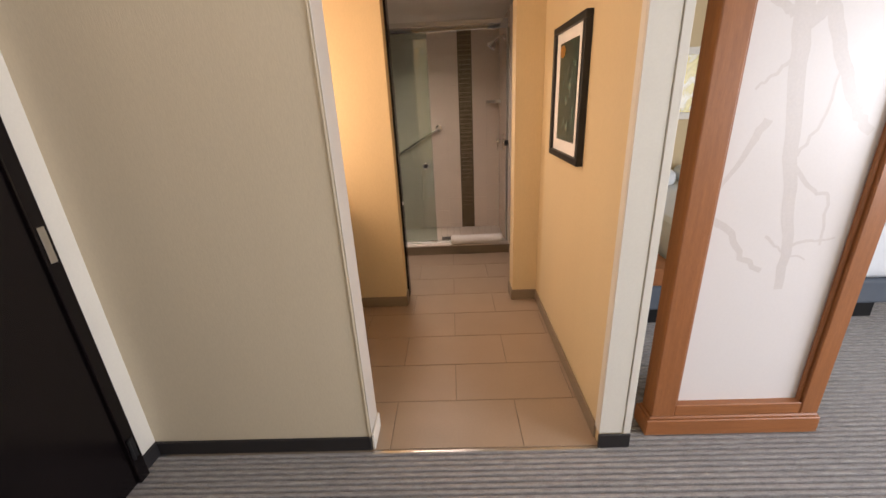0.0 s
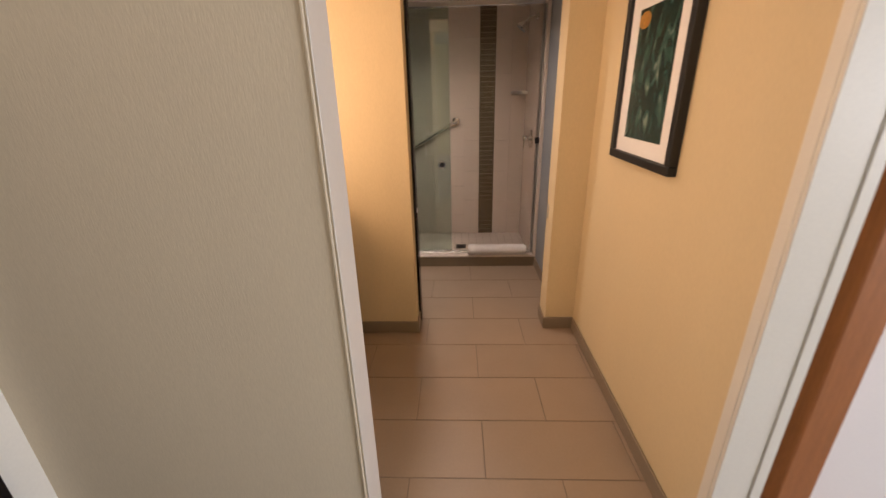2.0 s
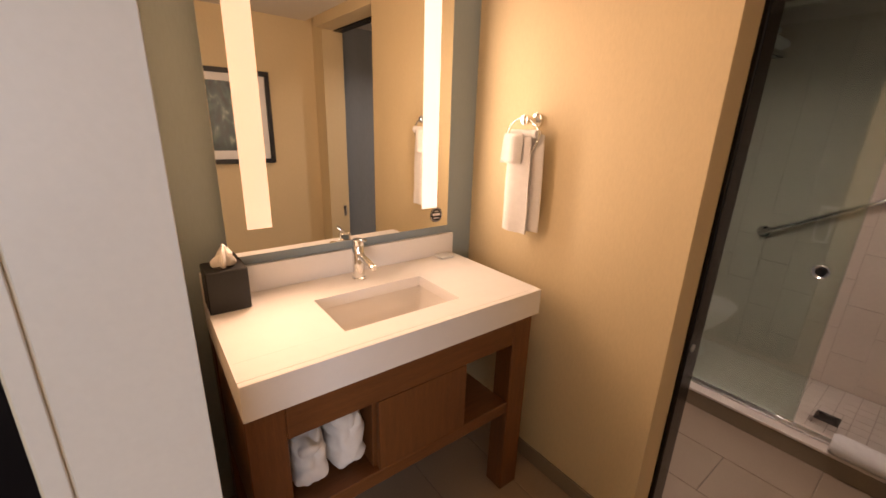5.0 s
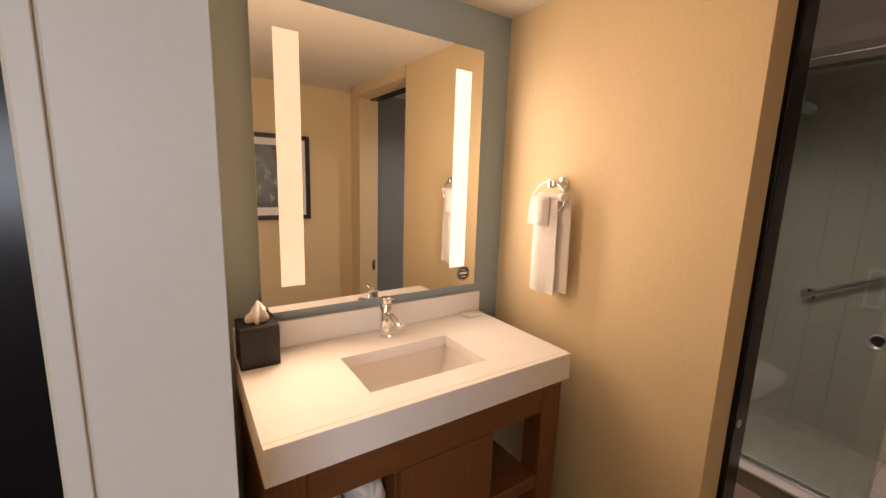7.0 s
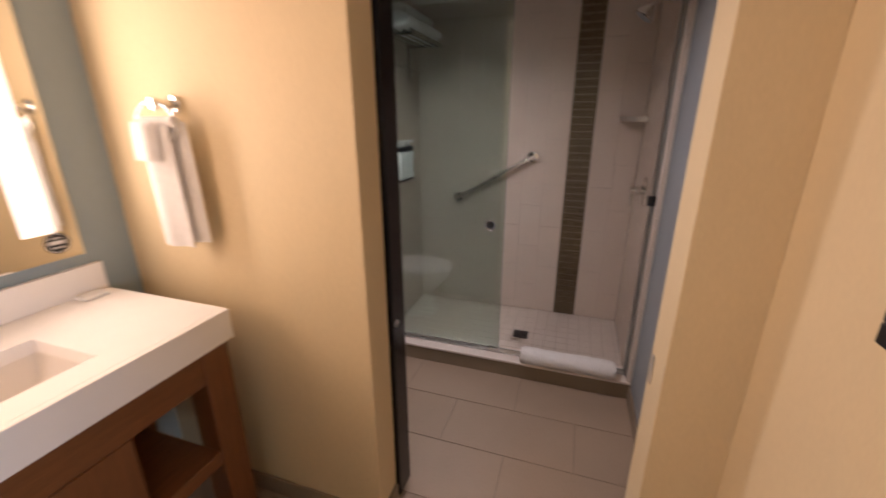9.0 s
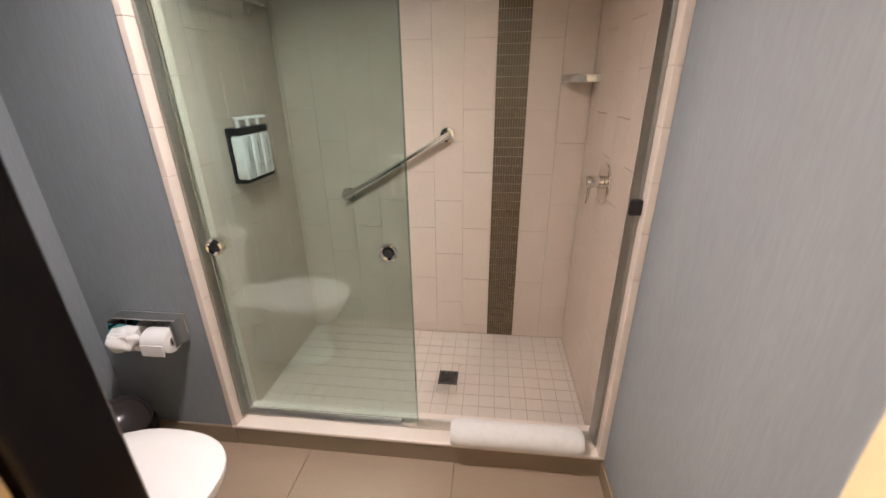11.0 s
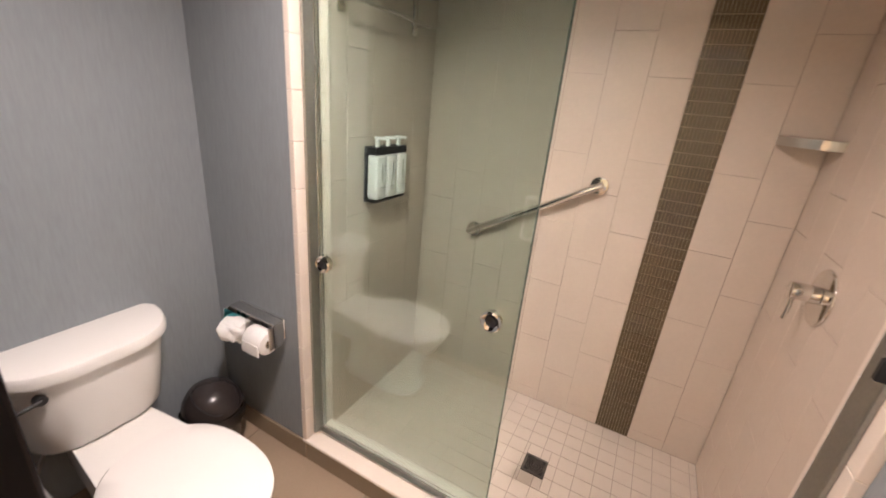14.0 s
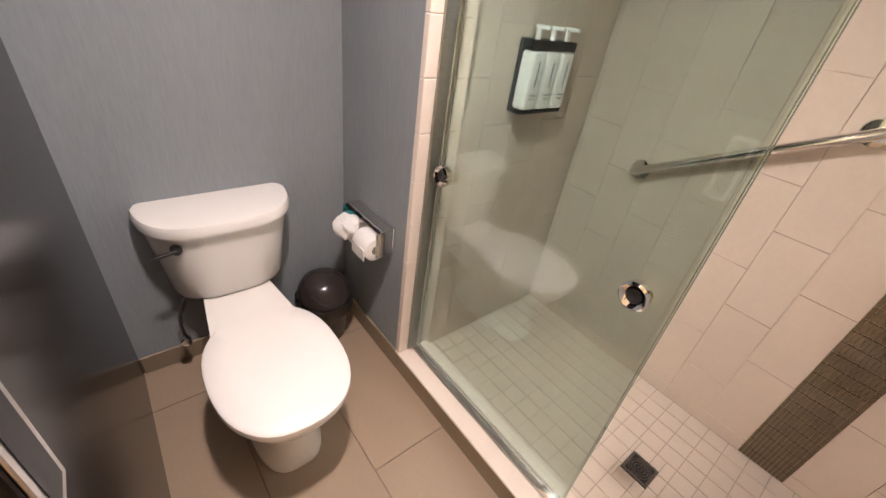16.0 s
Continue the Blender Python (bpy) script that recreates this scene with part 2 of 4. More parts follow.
def part(name, bm, material, parent=None, label="", smooth=False):
    me = bpy.data.meshes.new(name)
    if smooth:
        for f in bm.faces:
            f.smooth = True
        for e in bm.edges:
            if len(e.link_faces) == 2 and e.calc_face_angle(0) > 0.7:
                e.smooth = False
    bm.to_mesh(me)
    bm.free()
    me.materials.append(material)
    ob = new(name, me)
    if parent:
        ob.parent = parent
    if label:
        tagged(ob, label)
    return ob


def thing(name, label, category, at=(0, 0, 0), group=""):
    """An empty at the base of a thing; its parts are built in world places."""
    e = new(name)
    e.empty_display_size = 0.05
    return tagged(e, label, category, group)


def structure(name, bm, material, label="", category=""):
    return tagged(part(name, bm, material), label, category, kind="structure")


def soften(bm, amount, scale, seed=0):
    """Uneven cloth: push the surface in and out by noise."""
    bm.normal_update()
    for v in bm.verts:
        v.co += v.normal * amount * noise.noise(v.co * scale + Vector((seed, seed * 1.7, 0)))
    return bm


def subdivided(bm, cuts):
    bmesh.ops.subdivide_edges(bm, edges=bm.edges[:], cuts=cuts, use_grid_fill=True)
    return bm


# ---- structure: bedroom and entry ----
H, HB, HT = 2.60, 2.22, 2.225
XW, XE, YS, YN = -0.655, 5.2, -3.0, 4.3


def carpet():
    """Ribbed loop pile: rounded ribs along x."""
    bm = bmesh.new()
    pitch = 0.028

    def strip(x0, x1, y0, y1):
        prev = None
        n = math.ceil((y1 - y0) / pitch)
        for i in range(n):
            y = y1 - (n - i) * pitch
            for dy, z in ((0.0, -0.014), (0.008, -0.014), (0.011, -0.001), (0.018, 0.0), (0.0255, -0.001)):
                cur = (bm.verts.new((x0, y + dy, z)), bm.verts.new((x1, y + dy, z)))
                if prev:
                    bm.faces.new((prev[0], prev[1], cur[1], cur[0]))
                prev = cur
        end = (bm.verts.new((x0, y1, -0.012)), bm.verts.new((x1, y1, -0.012)))
        bm.faces.new((prev[0], prev[1], end[1], end[0]))
    strip(XW, XE, YS, 1.645)
    strip(1.5, XE, 1.645, 1.645 + 95 * pitch)
    return bm


structure("floor_carpet", carpet(), CARPET, "grey ribbed loop-pile carpet of the bedroom", "carpet")
structure("ground_slab", box(XW - 0.15, XE + 0.15, YS - 0.15, 5.3, -0.16, -0.062), GROUT, "concrete slab under the floors", "floor")
structure("wall_partition", box(XW, 0.36, 1.662, 1.80, 0, H), CREAM_DAYLIT, "cream vinyl-covered partition wall beside the bathroom opening, daylight greyed into its colour", "wall")
corner = structure("trim_corner", box(0.3605, 0.364, 1.660, 1.6785, 0.0, HB, 0.001), OFFWHITE, "white painted corner strip on the partition", "trim")
structure("trim_partition_end", box(0.3602, 0.3625, 1.6815, 1.800, 0.075, HB, 0.0008), OFFWHITE, "white facing on the end of the partition", "trim")
structure("baseboard_partition_end", box(0.3645, 0.374, 1.656, 1.80, 0.0, 0.085, 0.002), WHITE, "white base on the partition end", "baseboard")
structure("trim_bead", box(0.350, 0.3575, 1.656, 1.6615, 0.075, HB, 0.002), CREAM_DAYLIT, "thin cream bead at the partition corner", "trim")
structure("baseboard_hall", box(XW + 0.012, 0.36, 1.650, 1.6615, 0, 0.075, 0.003), COVE, "charcoal vinyl base along the partition", "baseboard")
structure("wall_right", box(1.392, 1.515, 1.661, 5.25, 0, H), CREAM, "cream vinyl-covered passage wall", "wall")
structure("trim_post", box(1.384, 1.4868, 1.647, 1.6605, 0.075, H, 0.002), WHITE, "white painted facing on the end of the passage wall", "trim")
structure("trim_post_edge", box(1.488, 1.520, 1.643, 1.6605, 0.075, H, 0.002), WHITE, "white edge strip beside the facing", "trim")
structure("trim_post_side", box(1.3835, 1.3915, 1.661, 1.697, 0.075, HB, 0.001), WHITE, "white return of the facing", "trim")
structure("baseboard_post", box(1.380, 1.521, 1.637, 1.6465, 0, 0.075, 0.003), COVE, "charcoal vinyl base round the wall end", "baseboard")
structure("wall_entry_header", box(0.36, 1.392, 1.655, 1.80, HB, H), CREAM, "wall above the bathroom opening", "wall")
structure("wall_south", box(XW, XE, YS - 0.12, YS, 0, H), CREAM, "cream bedroom wall", "wall")
WY0, WY1, WZ0, WZ1 = -1.75, 1.05, 0.78, 2.15
structure("wall_east_left", box(XE, XE + 0.12, WY1, YN, 0, H), CREAM, "cream wall beside the window", "wall")
structure("wall_east_right", box(XE, XE + 0.12, YS, WY0, 0, H), CREAM, "cream wall beside the window", "wall")
structure("wall_east_sill", box(XE, XE + 0.12, WY0, WY1, 0, WZ0), CREAM, "cream wall under the window", "wall")
structure("wall_east_top", box(XE, XE + 0.12, WY0, WY1, WZ1, H), CREAM, "cream wall over the window", "wall")
w1 = structure("window_1", box(XE - 0.05, XE + 0.02, WY0 - 0.01, WY1 + 0.01, WZ0 + 0.0005, WZ0 + 0.03, 0.004), WHITE, "wide bedroom window with a white frame", "window")
for k in range(5):
    y = WY0 + 0.03 + (WY1 - WY0 - 0.06) * k / 4
    part("window_frame", box(XE + 0.04, XE + 0.09, y - 0.025, y + 0.025, WZ0 + 0.031, WZ1 - 0.001, 0.003), WHITE, w1)
structure("wall_north", box(1.515, XE, YN, YN + 0.12, 0, H), CREAM, "cream bedroom wall behind the bed", "wall")
structure("wall_west", box(XW - 0.12, XW, YS, 1.80, 0, H), WHITE, "white painted entry wall with a dark door", "wall")
structure("ceiling_bedroom", merge(box(XW, XE, YS, 1.655, H, H + 0.1), box(1.515, XE, 1.655, YN, H, H + 0.1)), CEIL, "white painted ceiling", "ceiling")
# added out of view so no sky light leaks in above the ceilings
structure("sky_blocker", box(XW - 0.3, XE + 0.15, YS - 0.15, 5.3, H + 0.11, H + 0.2), CEIL, "unseen slab added to keep sky light out of the rooms", "ceiling")
structure("trim_threshold", box(0.362, 1.392, 1.632, 1.646, -0.01, 0.003, 0.001), STEEL, "thin metal edge between carpet and tile", "threshold")

# dark door in the entry's side wall
door1 = structure("door_1", box(XW, XW + 0.018, 0.62, 1.50, 0.004, 2.1, 0.002), DARKWOOD, "dark espresso wooden door in the entry", "door")
part("door_frame", box(XW, XW + 0.032, 1.503, 1.555, 0, 2.15, 0.003), DARKWOOD, door1)
part("door_frame", box(XW, XW + 0.032, 0.56, 0.617, 0, 2.15, 0.003), DARKWOOD, door1)
part("door_frame", box(XW, XW + 0.032, 0.617, 1.503, 2.103, 2.15, 0.003), DARKWOOD, door1)
part("strike_plate", box(XW + 0.033, XW + 0.036, 1.515, 1.54, 1.03, 1.16, 0.001), STEEL, door1, "bright metal plate on the door frame")
part("hinge", merge(box(XW + 0.033, XW + 0.037, 1.512, 1.54, 0.13, 0.23, 0.001), cyl((XW + 0.04, 1.51, 0.13), (XW + 0.04, 1.51, 0.23), 0.006, n=10)), BLACK, door1)
structure("baseboard_west", box(XW, XW + 0.012, 1.556, 1.661, 0, 0.075, 0.002), COVE, "charcoal vinyl base beside the dark door", "baseboard")

# ---- structure: passage with vanity ----
structure("wall_vanity", box(-0.72, -0.60, 1.80, 3.03, 0, HB), TEAL, "grey-green wall behind the mirror", "wall")
structure("wall_towel", box(-0.75, 0.375, 3.03, 3.160, 0, HB + 0.1), CREAM, "cream wall with the towel ring", "wall")
structure("wall_jog", box(1.21, 1.391, 3.08, 3.245, 0, HB + 0.1), CREAM, "short cream wall return at the door", "wall")
structure("wall_jog_back", box(1.212, 1.391, 3.2455, 3.25, 0, HT), GREY, "blue-grey wall beside the door opening", "wall")
structure("wall_over_door", box(-0.75, 0.3855, 3.163, 3.25, 2.15, HT), GREY, "blue-grey wall over the sliding door", "wall")
structure("wall_door_header", box(0.386, 1.209, 3.03, 3.25, 2.15, HT + 0.1), CREAM, "wall above the pocket door", "wall")
structure("ceiling_passage", box(-0.72, 1.40, 1.80, 3.03, HB, HB + 0.08), CEIL, "white painted passage ceiling", "ceiling")
structure("ceiling_opening", box(0.36, 1.392, 1.655, 1.80, HB - 0.02, HB - 0.002), CEIL, "white painted soffit over the opening", "ceiling")
structure("baseboard_towel_wall", box(-0.60, 0.3755, 3.018, 3.029, 0, 0.082, 0.003), BASET, "taupe tile base", "baseboard")
structure("baseboard_towel_end", box(0.3758, 0.386, 3.018, 3.158, 0, 0.082, 0.003), BASET, "taupe tile base at the wall end", "baseboard")
structure("baseboard_right", box(1.381, 1.3915, 1.698, 3.068, 0, 0.082, 0.003), BASET, "taupe tile base along the passage", "baseboard")
structure("baseboard_jog", box(1.20, 1.391, 3.068, 3.0795, 0, 0.082, 0.003), BASET, "taupe tile base on the wall return", "baseboard")
structure("baseboard_jog_end", box(1.199, 1.2095, 3.080, 3.245, 0, 0.082, 0.003), BASET, "taupe tile base at the door opening", "baseboard")
structure("baseboard_vanity", box(-0.60, -0.589, 1.80, 3.018, 0, 0.082, 0.003), BASET, "taupe tile base under the vanity", "baseboard")
pocket = structure("door_2", box(-0.685, 0.390, 3.165, 3.268, 0.006, 2.145, 0.005, 2), DARKWOOD, "glossy espresso sliding door pushed open along the wall", "door")
part("finger_pull", merge(cyl((0.3895, 3.195, 0.781), (0.394, 3.195, 0.781), 0.014)), STEEL, pocket, "small round metal finger pull")
pull = part("flush_pull", box(0.305, 0.384, 3.2682, 3.2725, 0.86, 1.09, 0.0015), STEEL, pocket, "satin metal flush pull plate")
# shade of the finger recess, as a flat black sheet on the plate
part("recess", box(0.319, 0.370, 3.2727, 3.2736, 0.876, 1.074), BLACK, pull, "flat black sheet for the shade of the finger recess")
part("strike_plate", box(1.2075, 1.2098, 3.195, 3.222, 0.72, 0.81, 0.0008), STEEL, pocket)
structure("trim_door_track", box(0.40, 1.209, 3.170, 3.245, 2.143, 2.1495), DARKWOOD, "dark track over the pocket door", "trim")

# ---- structure: shower room ----
XR = 1.334
structure("wall_toilet", box(-0.87, -0.69, 3.20, 5.2, 0, HT), GREY, "blue-grey wall behind the toilet", "wall")
structure("wall_paper", box(-0.69, -0.206, 4.110, 4.26, 0, HT), GREY, "blue-grey wall with the paper holder", "wall")
structure("wall_shower_room_right", box(XR, 1.3915, 3.25, 4.142, 0, HT), GREY, "blue-grey wall beside the shower", "wall")
structure("ceiling_shower_room", box(-0.87, 1.40, 3.25, 5.2, HT, HT + 0.08), CEIL, "white painted shower room ceiling", "ceiling")
structure("baseboard_toilet_wall", box(-0.69, -0.679, 3.27, 4.098, 0, 0.082, 0.003), BASET, "taupe tile base behind the toilet", "baseboard")
structure("baseboard_paper_wall", box(-0.679, -0.19, 4.098, 4.1095, 0, 0.092, 0.003), BASET, "taupe tile base under the paper holder", "baseboard")
structure("baseboard_shower_room_right", box(XR - 0.011, XR - 0.0005, 3.26, 4.10, 0, 0.082, 0.003), BASET, "taupe tile base beside the shower", "baseboard")
XL, XS, YB = -0.232, 1.326, 5.03
back = structure("wall_shower_back", box(-0.75, 1.39, YB + 0.009, 5.2, -0.05, HT), WALLGROUT, "cream tiled back wall of the shower", "wall")
left = structure("wall_shower_left", box(-0.30, XL - 0.009, 4.2605, YB + 0.009, -0.05, HT), WALLGROUT, "cream tiled side wall of the shower", "wall")
right = structure("wall_shower_right", box(XS + 0.009, 1.391, 4.261, YB + 0.009, -0.05, HT), WALLGROUT, "cream tiled side wall of the shower", "wall")
curb = structure("trim_curb", box(-0.189, 1.333, 4.100, 4.25, -0.05, 0.088, 0.004), BASET, "taupe tiled shower curb", "curb")
part("cap", box(-0.2050, 1.333, 4.095, 4.255, 0.0885, 0.104, 0.005, 2), BULL, curb, "ivory stone cap on the curb")
for name, x0, x1 in (("trim_jamb_left", -0.205, -0.182), ("trim_jamb_right", 1.310, 1.334)):
    jamb = structure(name, box(x0 + 0.002, x1 - 0.003, 4.106, 4.26, 0.105, HT - 0.001), BULL, "ivory bullnose tile edge of the shower", "trim")
    for k in range(14):
        z = 0.1055 + 0.1525 * k
        part("tile", box(x0, x1, 4.098, 4.25, z, min(z + 0.1517, HT - 0.0015), 0.0025, 2), BULL, jamb)
structure("wall_shower_side_fill", box(XL - 0.009, -0.186, 4.2605, 4.27, 0.0, HT), BULL, "tile return behind the jamb", "wall")

# ---- bedroom things ----


def tree_print(parent):
    """Printed branches on the frosted sheet: tapered limbs, flat on its face."""
    rnd = random.Random(4)
    y = 1.74385

    def limb(pts, w0, w1, y):
        bm = bmesh.new()
        prev = None
        pts = [Vector((p[0] - 0.05 * min(1, (p[0] - 1.75) / 0.2), 0, p[1])) for p in pts]
        fine_pts = []
        for a, b in zip(pts, pts[1:]):
            for k in range(5):
                q = a.lerp(b, k / 5)
                fine_pts.append(q + Vector((rnd.uniform(-1, 1), 0, rnd.uniform(-1, 1))) * 0.006)
        fine_pts.append(pts[-1])
        n = len(fine_pts)
        for i, q in enumerate(fine_pts):
            d = (fine_pts[min(i + 1, n - 1)] - fine_pts[max(i - 1, 0)]).normalized()
            side = Vector((-d.z, 0, d.x)) * (w0 + (w1 - w0) * i / (n - 1)) / 2
            cur = (bm.verts.new((q.x + side.x, y, q.z + side.z)), bm.verts.new((q.x - side.x, y, q.z - side.z)))
            if prev:
                bm.faces.new((prev[0], prev[1], cur[1], cur[0]))
            prev = cur
        return bm
    limbs = [([(2.13, 0.72), (2.11, 0.95), (2.04, 1.25), (1.99, 1.55), (1.95, 1.8), (1.93, 2.1)], 0.035, 0.075),
             ([(1.97, 1.66), (2.08, 1.78), (2.2, 2.05), (2.26, 2.3)], 0.06, 0.03),
             ([(2.04, 1.74), (2.14, 1.55), (2.24, 1.38), (2.30, 1.32)], 0.05, 0.03),
             ([(1.95, 1.7), (1.86, 1.74), (1.78, 1.78)], 0.035, 0.012),
             ([(1.76, 1.12), (1.86, 1.28), (1.93, 1.38)], 0.012, 0.035),
             ([(1.75, 1.02), (1.85, 0.98), (1.95, 0.86), (2.04, 0.80)], 0.03, 0.02),
             ([(2.05, 1.22), (2.15, 1.12), (2.22, 1.1), (2.24, 0.9)], 0.018, 0.01),
             ([(2.06, 1.25), (2.12, 1.36), (2.14, 1.56)], 0.014, 0.008),
             ([(1.98, 1.58), (1.9, 1.52), (1.84, 1.48)], 0.015, 0.008),
             ([(2.12, 0.9), (2.2, 0.92), (2.29, 0.93)], 0.014, 0.008),
             ([(2.02, 0.95), (2.1, 0.88), (2.2, 0.84)], 0.012, 0.006)]
    for k, (pts, a, b) in enumerate(limbs):
        part("branch", limb(pts, a, b, y - 0.00003 * k), PRINT, parent)


def divider():
    d = thing("room_divider", "cherry wood framed divider with a frosted branch-print panel", "room divider")
    part("base", merge(box(1.618, 2.389, 1.700, 1.82, 0.0, 0.085, 0.004), box(1.63, 2.382, 1.706, 1.81, 0.0855, 0.10, 0.006)), ORANGEH, d)
    part("stile", box(1.640, 1.742, 1.710, 1.802, 0.101, 2.45, 0.004), ORANGE, d)
    part("stile", box(2.296, 2.376, 1.710, 1.802, 0.101, 2.45, 0.004), ORANGE, d)
    part("rail", box(1.743, 2.295, 1.712, 1.800, 0.101, 0.160, 0.003), ORANGEH, d)
    part("rail", box(1.743, 2.295, 1.712, 1.800, 2.36, 2.449, 0.003), ORANGEH, d)
    for x in (1.7425, 2.2825):
        part("stop_bead", box(x, x + 0.013, 1.724, 1.742, 0.161, 2.359, 0.003), ORANGE, d)
    p = part("panel", box(1.7435, 2.2945, 1.744, 1.754, 0.1605, 2.3595), ACRYLIC, d, "frosted white panel printed with pale branches")
    tree_print(p)


divider()


def bed():
    b = thing("bed", "low bed with white linen on a slate upholstered base", "bed")
    part("plinth", box(1.75, 3.55, 2.66, 4.2, 0.0, 0.13, 0.005), BLACK, b)
    part("base", box(1.62, 3.72, 2.60, 4.25, 0.131, 0.30, 0.02, 2), BEDGREY, b)
    part("mattress", soften(subdivided(box(2.25, 3.70, 2.60, 4.24, 0.301, 0.66, 0.06, 3), 3), 0.015, 6), SHEET, b, "white bed linen", True)
    part("ledge", box(1.62, 2.2, 2.62, 4.24, 0.301, 0.42, 0.006), ORANGEH, b, "cherry wood ledge at the bed's foot")
    for i, x in enumerate((2.5, 3.2)):
        p = thing("pillow", "plump white pillow on the bed", "pillow", group="pillows on the bed")
        part("cover", soften(subdivided(box(x - 0.3, x + 0.3, 3.85, 4.2, 0.67, 0.82, 0.06, 3), 2), 0.02, 5, i), SHEET, p, "", True)


bed()
wp = thing("wall_art", "yellow print in a white frame on the bedroom wall", "picture")
part("frame", merge(box(2.72, 3.62, 4.27, 4.298, 1.78, 1.84, 0.003), box(2.72, 3.62, 4.27, 4.298, 1.22, 1.28, 0.003), box(2.72, 2.78, 4.27, 4.298, 1.2805, 1.7795, 0.003), box(3.56, 3.62, 4.27, 4.298, 1.2805, 1.7795, 0.003)), WHITE, wp)
part("print", box(2.781, 3.559, 4.28, 4.297, 1.281, 1.779), ARTYELLOW, wp)

# ---- passage things ----


def framed_print():
    f = thing("framed_picture", "black framed dark green print with white mat on the passage wall", "picture")
    y0, y1, z0, z1, w = 2.172, 2.716, 1.172, 1.826, 0.032
    xa, xb = 1.358, 1.391
    part("frame_bar", box(xa, xb, y0, y1, z1 - w, z1, 0.002), BLACK, f)
    part("frame_bar", box(xa, xb, y0, y1, z0, z0 + w, 0.002), BLACK, f)
    part("frame_bar", box(xa, xb, y0, y0 + w, z0 + w + 0.0005, z1 - w - 0.0005, 0.002), BLACK, f)
    part("frame_bar", box(xa, xb, y1 - w, y1, z0 + w + 0.0005, z1 - w - 0.0005, 0.002), BLACK, f)
    part("mat_board", box(1.374, 1.388, y0 + w + 0.001, y1 - w - 0.001, z0 + w + 0.001, z1 - w - 0.001), PAPER, f, "white mat board")
    pr = part("print", box(1.371, 1.3735, y0 + 0.115, y1 - 0.115, z0 + 0.095, z1 - 0.085), ARTGREEN, f, "dark green abstract print with an orange spot")
    part("orange_spot", soften(lathe([(0.001, 0), (0.05, 0.0004), (0.001, 0.0008)], (0, 0, 0), 20), 0.0, 1), mat("orange_ink", (0.42, 0.2, 0.03), 0.4, vary=0.35, scale=30), pr).matrix_local = Matrix.Translation((1.370, 2.55, 1.70)) @ pose(0, 0, 0, 0, -90, 0) @ Matrix.Diagonal((0.6, 1.0, 1, 1))


framed_print()

# vanity: walnut stand, quartz top with undermount basin
Y0, Y1, XF, XB = 1.880, 2.908, -0.041, -0.598
van = thing("vanity_stand", "walnut vanity stand with open cubbies and square legs", "vanity")
VX0, VX1 = XB, XF - 0.02
for y in (1.882, 2.800):
    for x in (VX1 - 0.085, VX0 + 0.002):
        part("leg", box(x, x + 0.085, y, y + 0.095, 0.0, 0.808, 0.003), WALNUTV, van)
part("apron", box(VX1 - 0.024, VX1 - 0.002, 1.9775, 2.7995, 0.70, 0.808, 0.002), WALNUT, van)
part("side_panel", box(VX0 + 0.0875, VX1 - 0.0855, 1.886, 1.906, 0.40, 0.808, 0.002), WALNUT, van)
part("side_rail", box(VX0 + 0.0875, VX1 - 0.0855, 2.872, 2.892, 0.70, 0.808, 0.002), WALNUT, van)
part("shelf", box(VX0 + 0.02, VX1 - 0.002, 1.9775, 2.7995, 0.395, 0.445, 0.003), WALNUT, van)
part("divider_panel", box(VX0 + 0.03, VX1 - 0.026, 2.225, 2.243, 0.446, 0.699), WALNUT, van)
part("divider_panel", box(VX0 + 0.03, VX1 - 0.026, 2.568, 2.586, 0.446, 0.699), WALNUT, van)
part("back_panel", box(VX0 + 0.004, VX0 + 0.018, 1.9775, 2.586, 0.446, 0.80), WALNUT, van)
part("door", box(VX1 - 0.022, VX1 - 0.001, 2.236, 2.576, 0.4465, 0.6985, 0.0015), WALNUTV, van)

top = thing("countertop", "white quartz vanity top with backsplash and thick front edge", "countertop")
SX0, SX1, SY0, SY1 = -0.402, -0.148, 2.178, 2.602
zt, zb = 0.910, 0.870


def slab():
    """The top round the basin's opening, with a deep front edge."""
    return merge(box(XB, SX0, Y0, Y1, zb, zt), box(SX1, XF - 0.021, Y0, Y1, zb, zt), box(SX0 + 0.0003, SX1 - 0.0003, Y0, SY0, zb, zt), box(SX0 + 0.0003, SX1 - 0.0003, SY1, Y1, zb, zt))


part("slab", slab(), QUARTZ, top)
part("front_edge", box(XF - 0.0209, XF, Y0, Y1, 0.812, zt, 0.0015), QUARTZ, top)
part("side_edge", box(XB, XF - 0.0212, Y0, Y0 + 0.02, 0.812, zb - 0.0005), QUARTZ, top)
part("side_edge", box(XB, XF - 0.0212, Y1 - 0.02, Y1, 0.812, zb - 0.0005), QUARTZ, top)
part("backsplash", box(XB, XB + 0.02, Y0, Y1, zt + 0.0005, 1.007, 0.0015), QUARTZ, top)


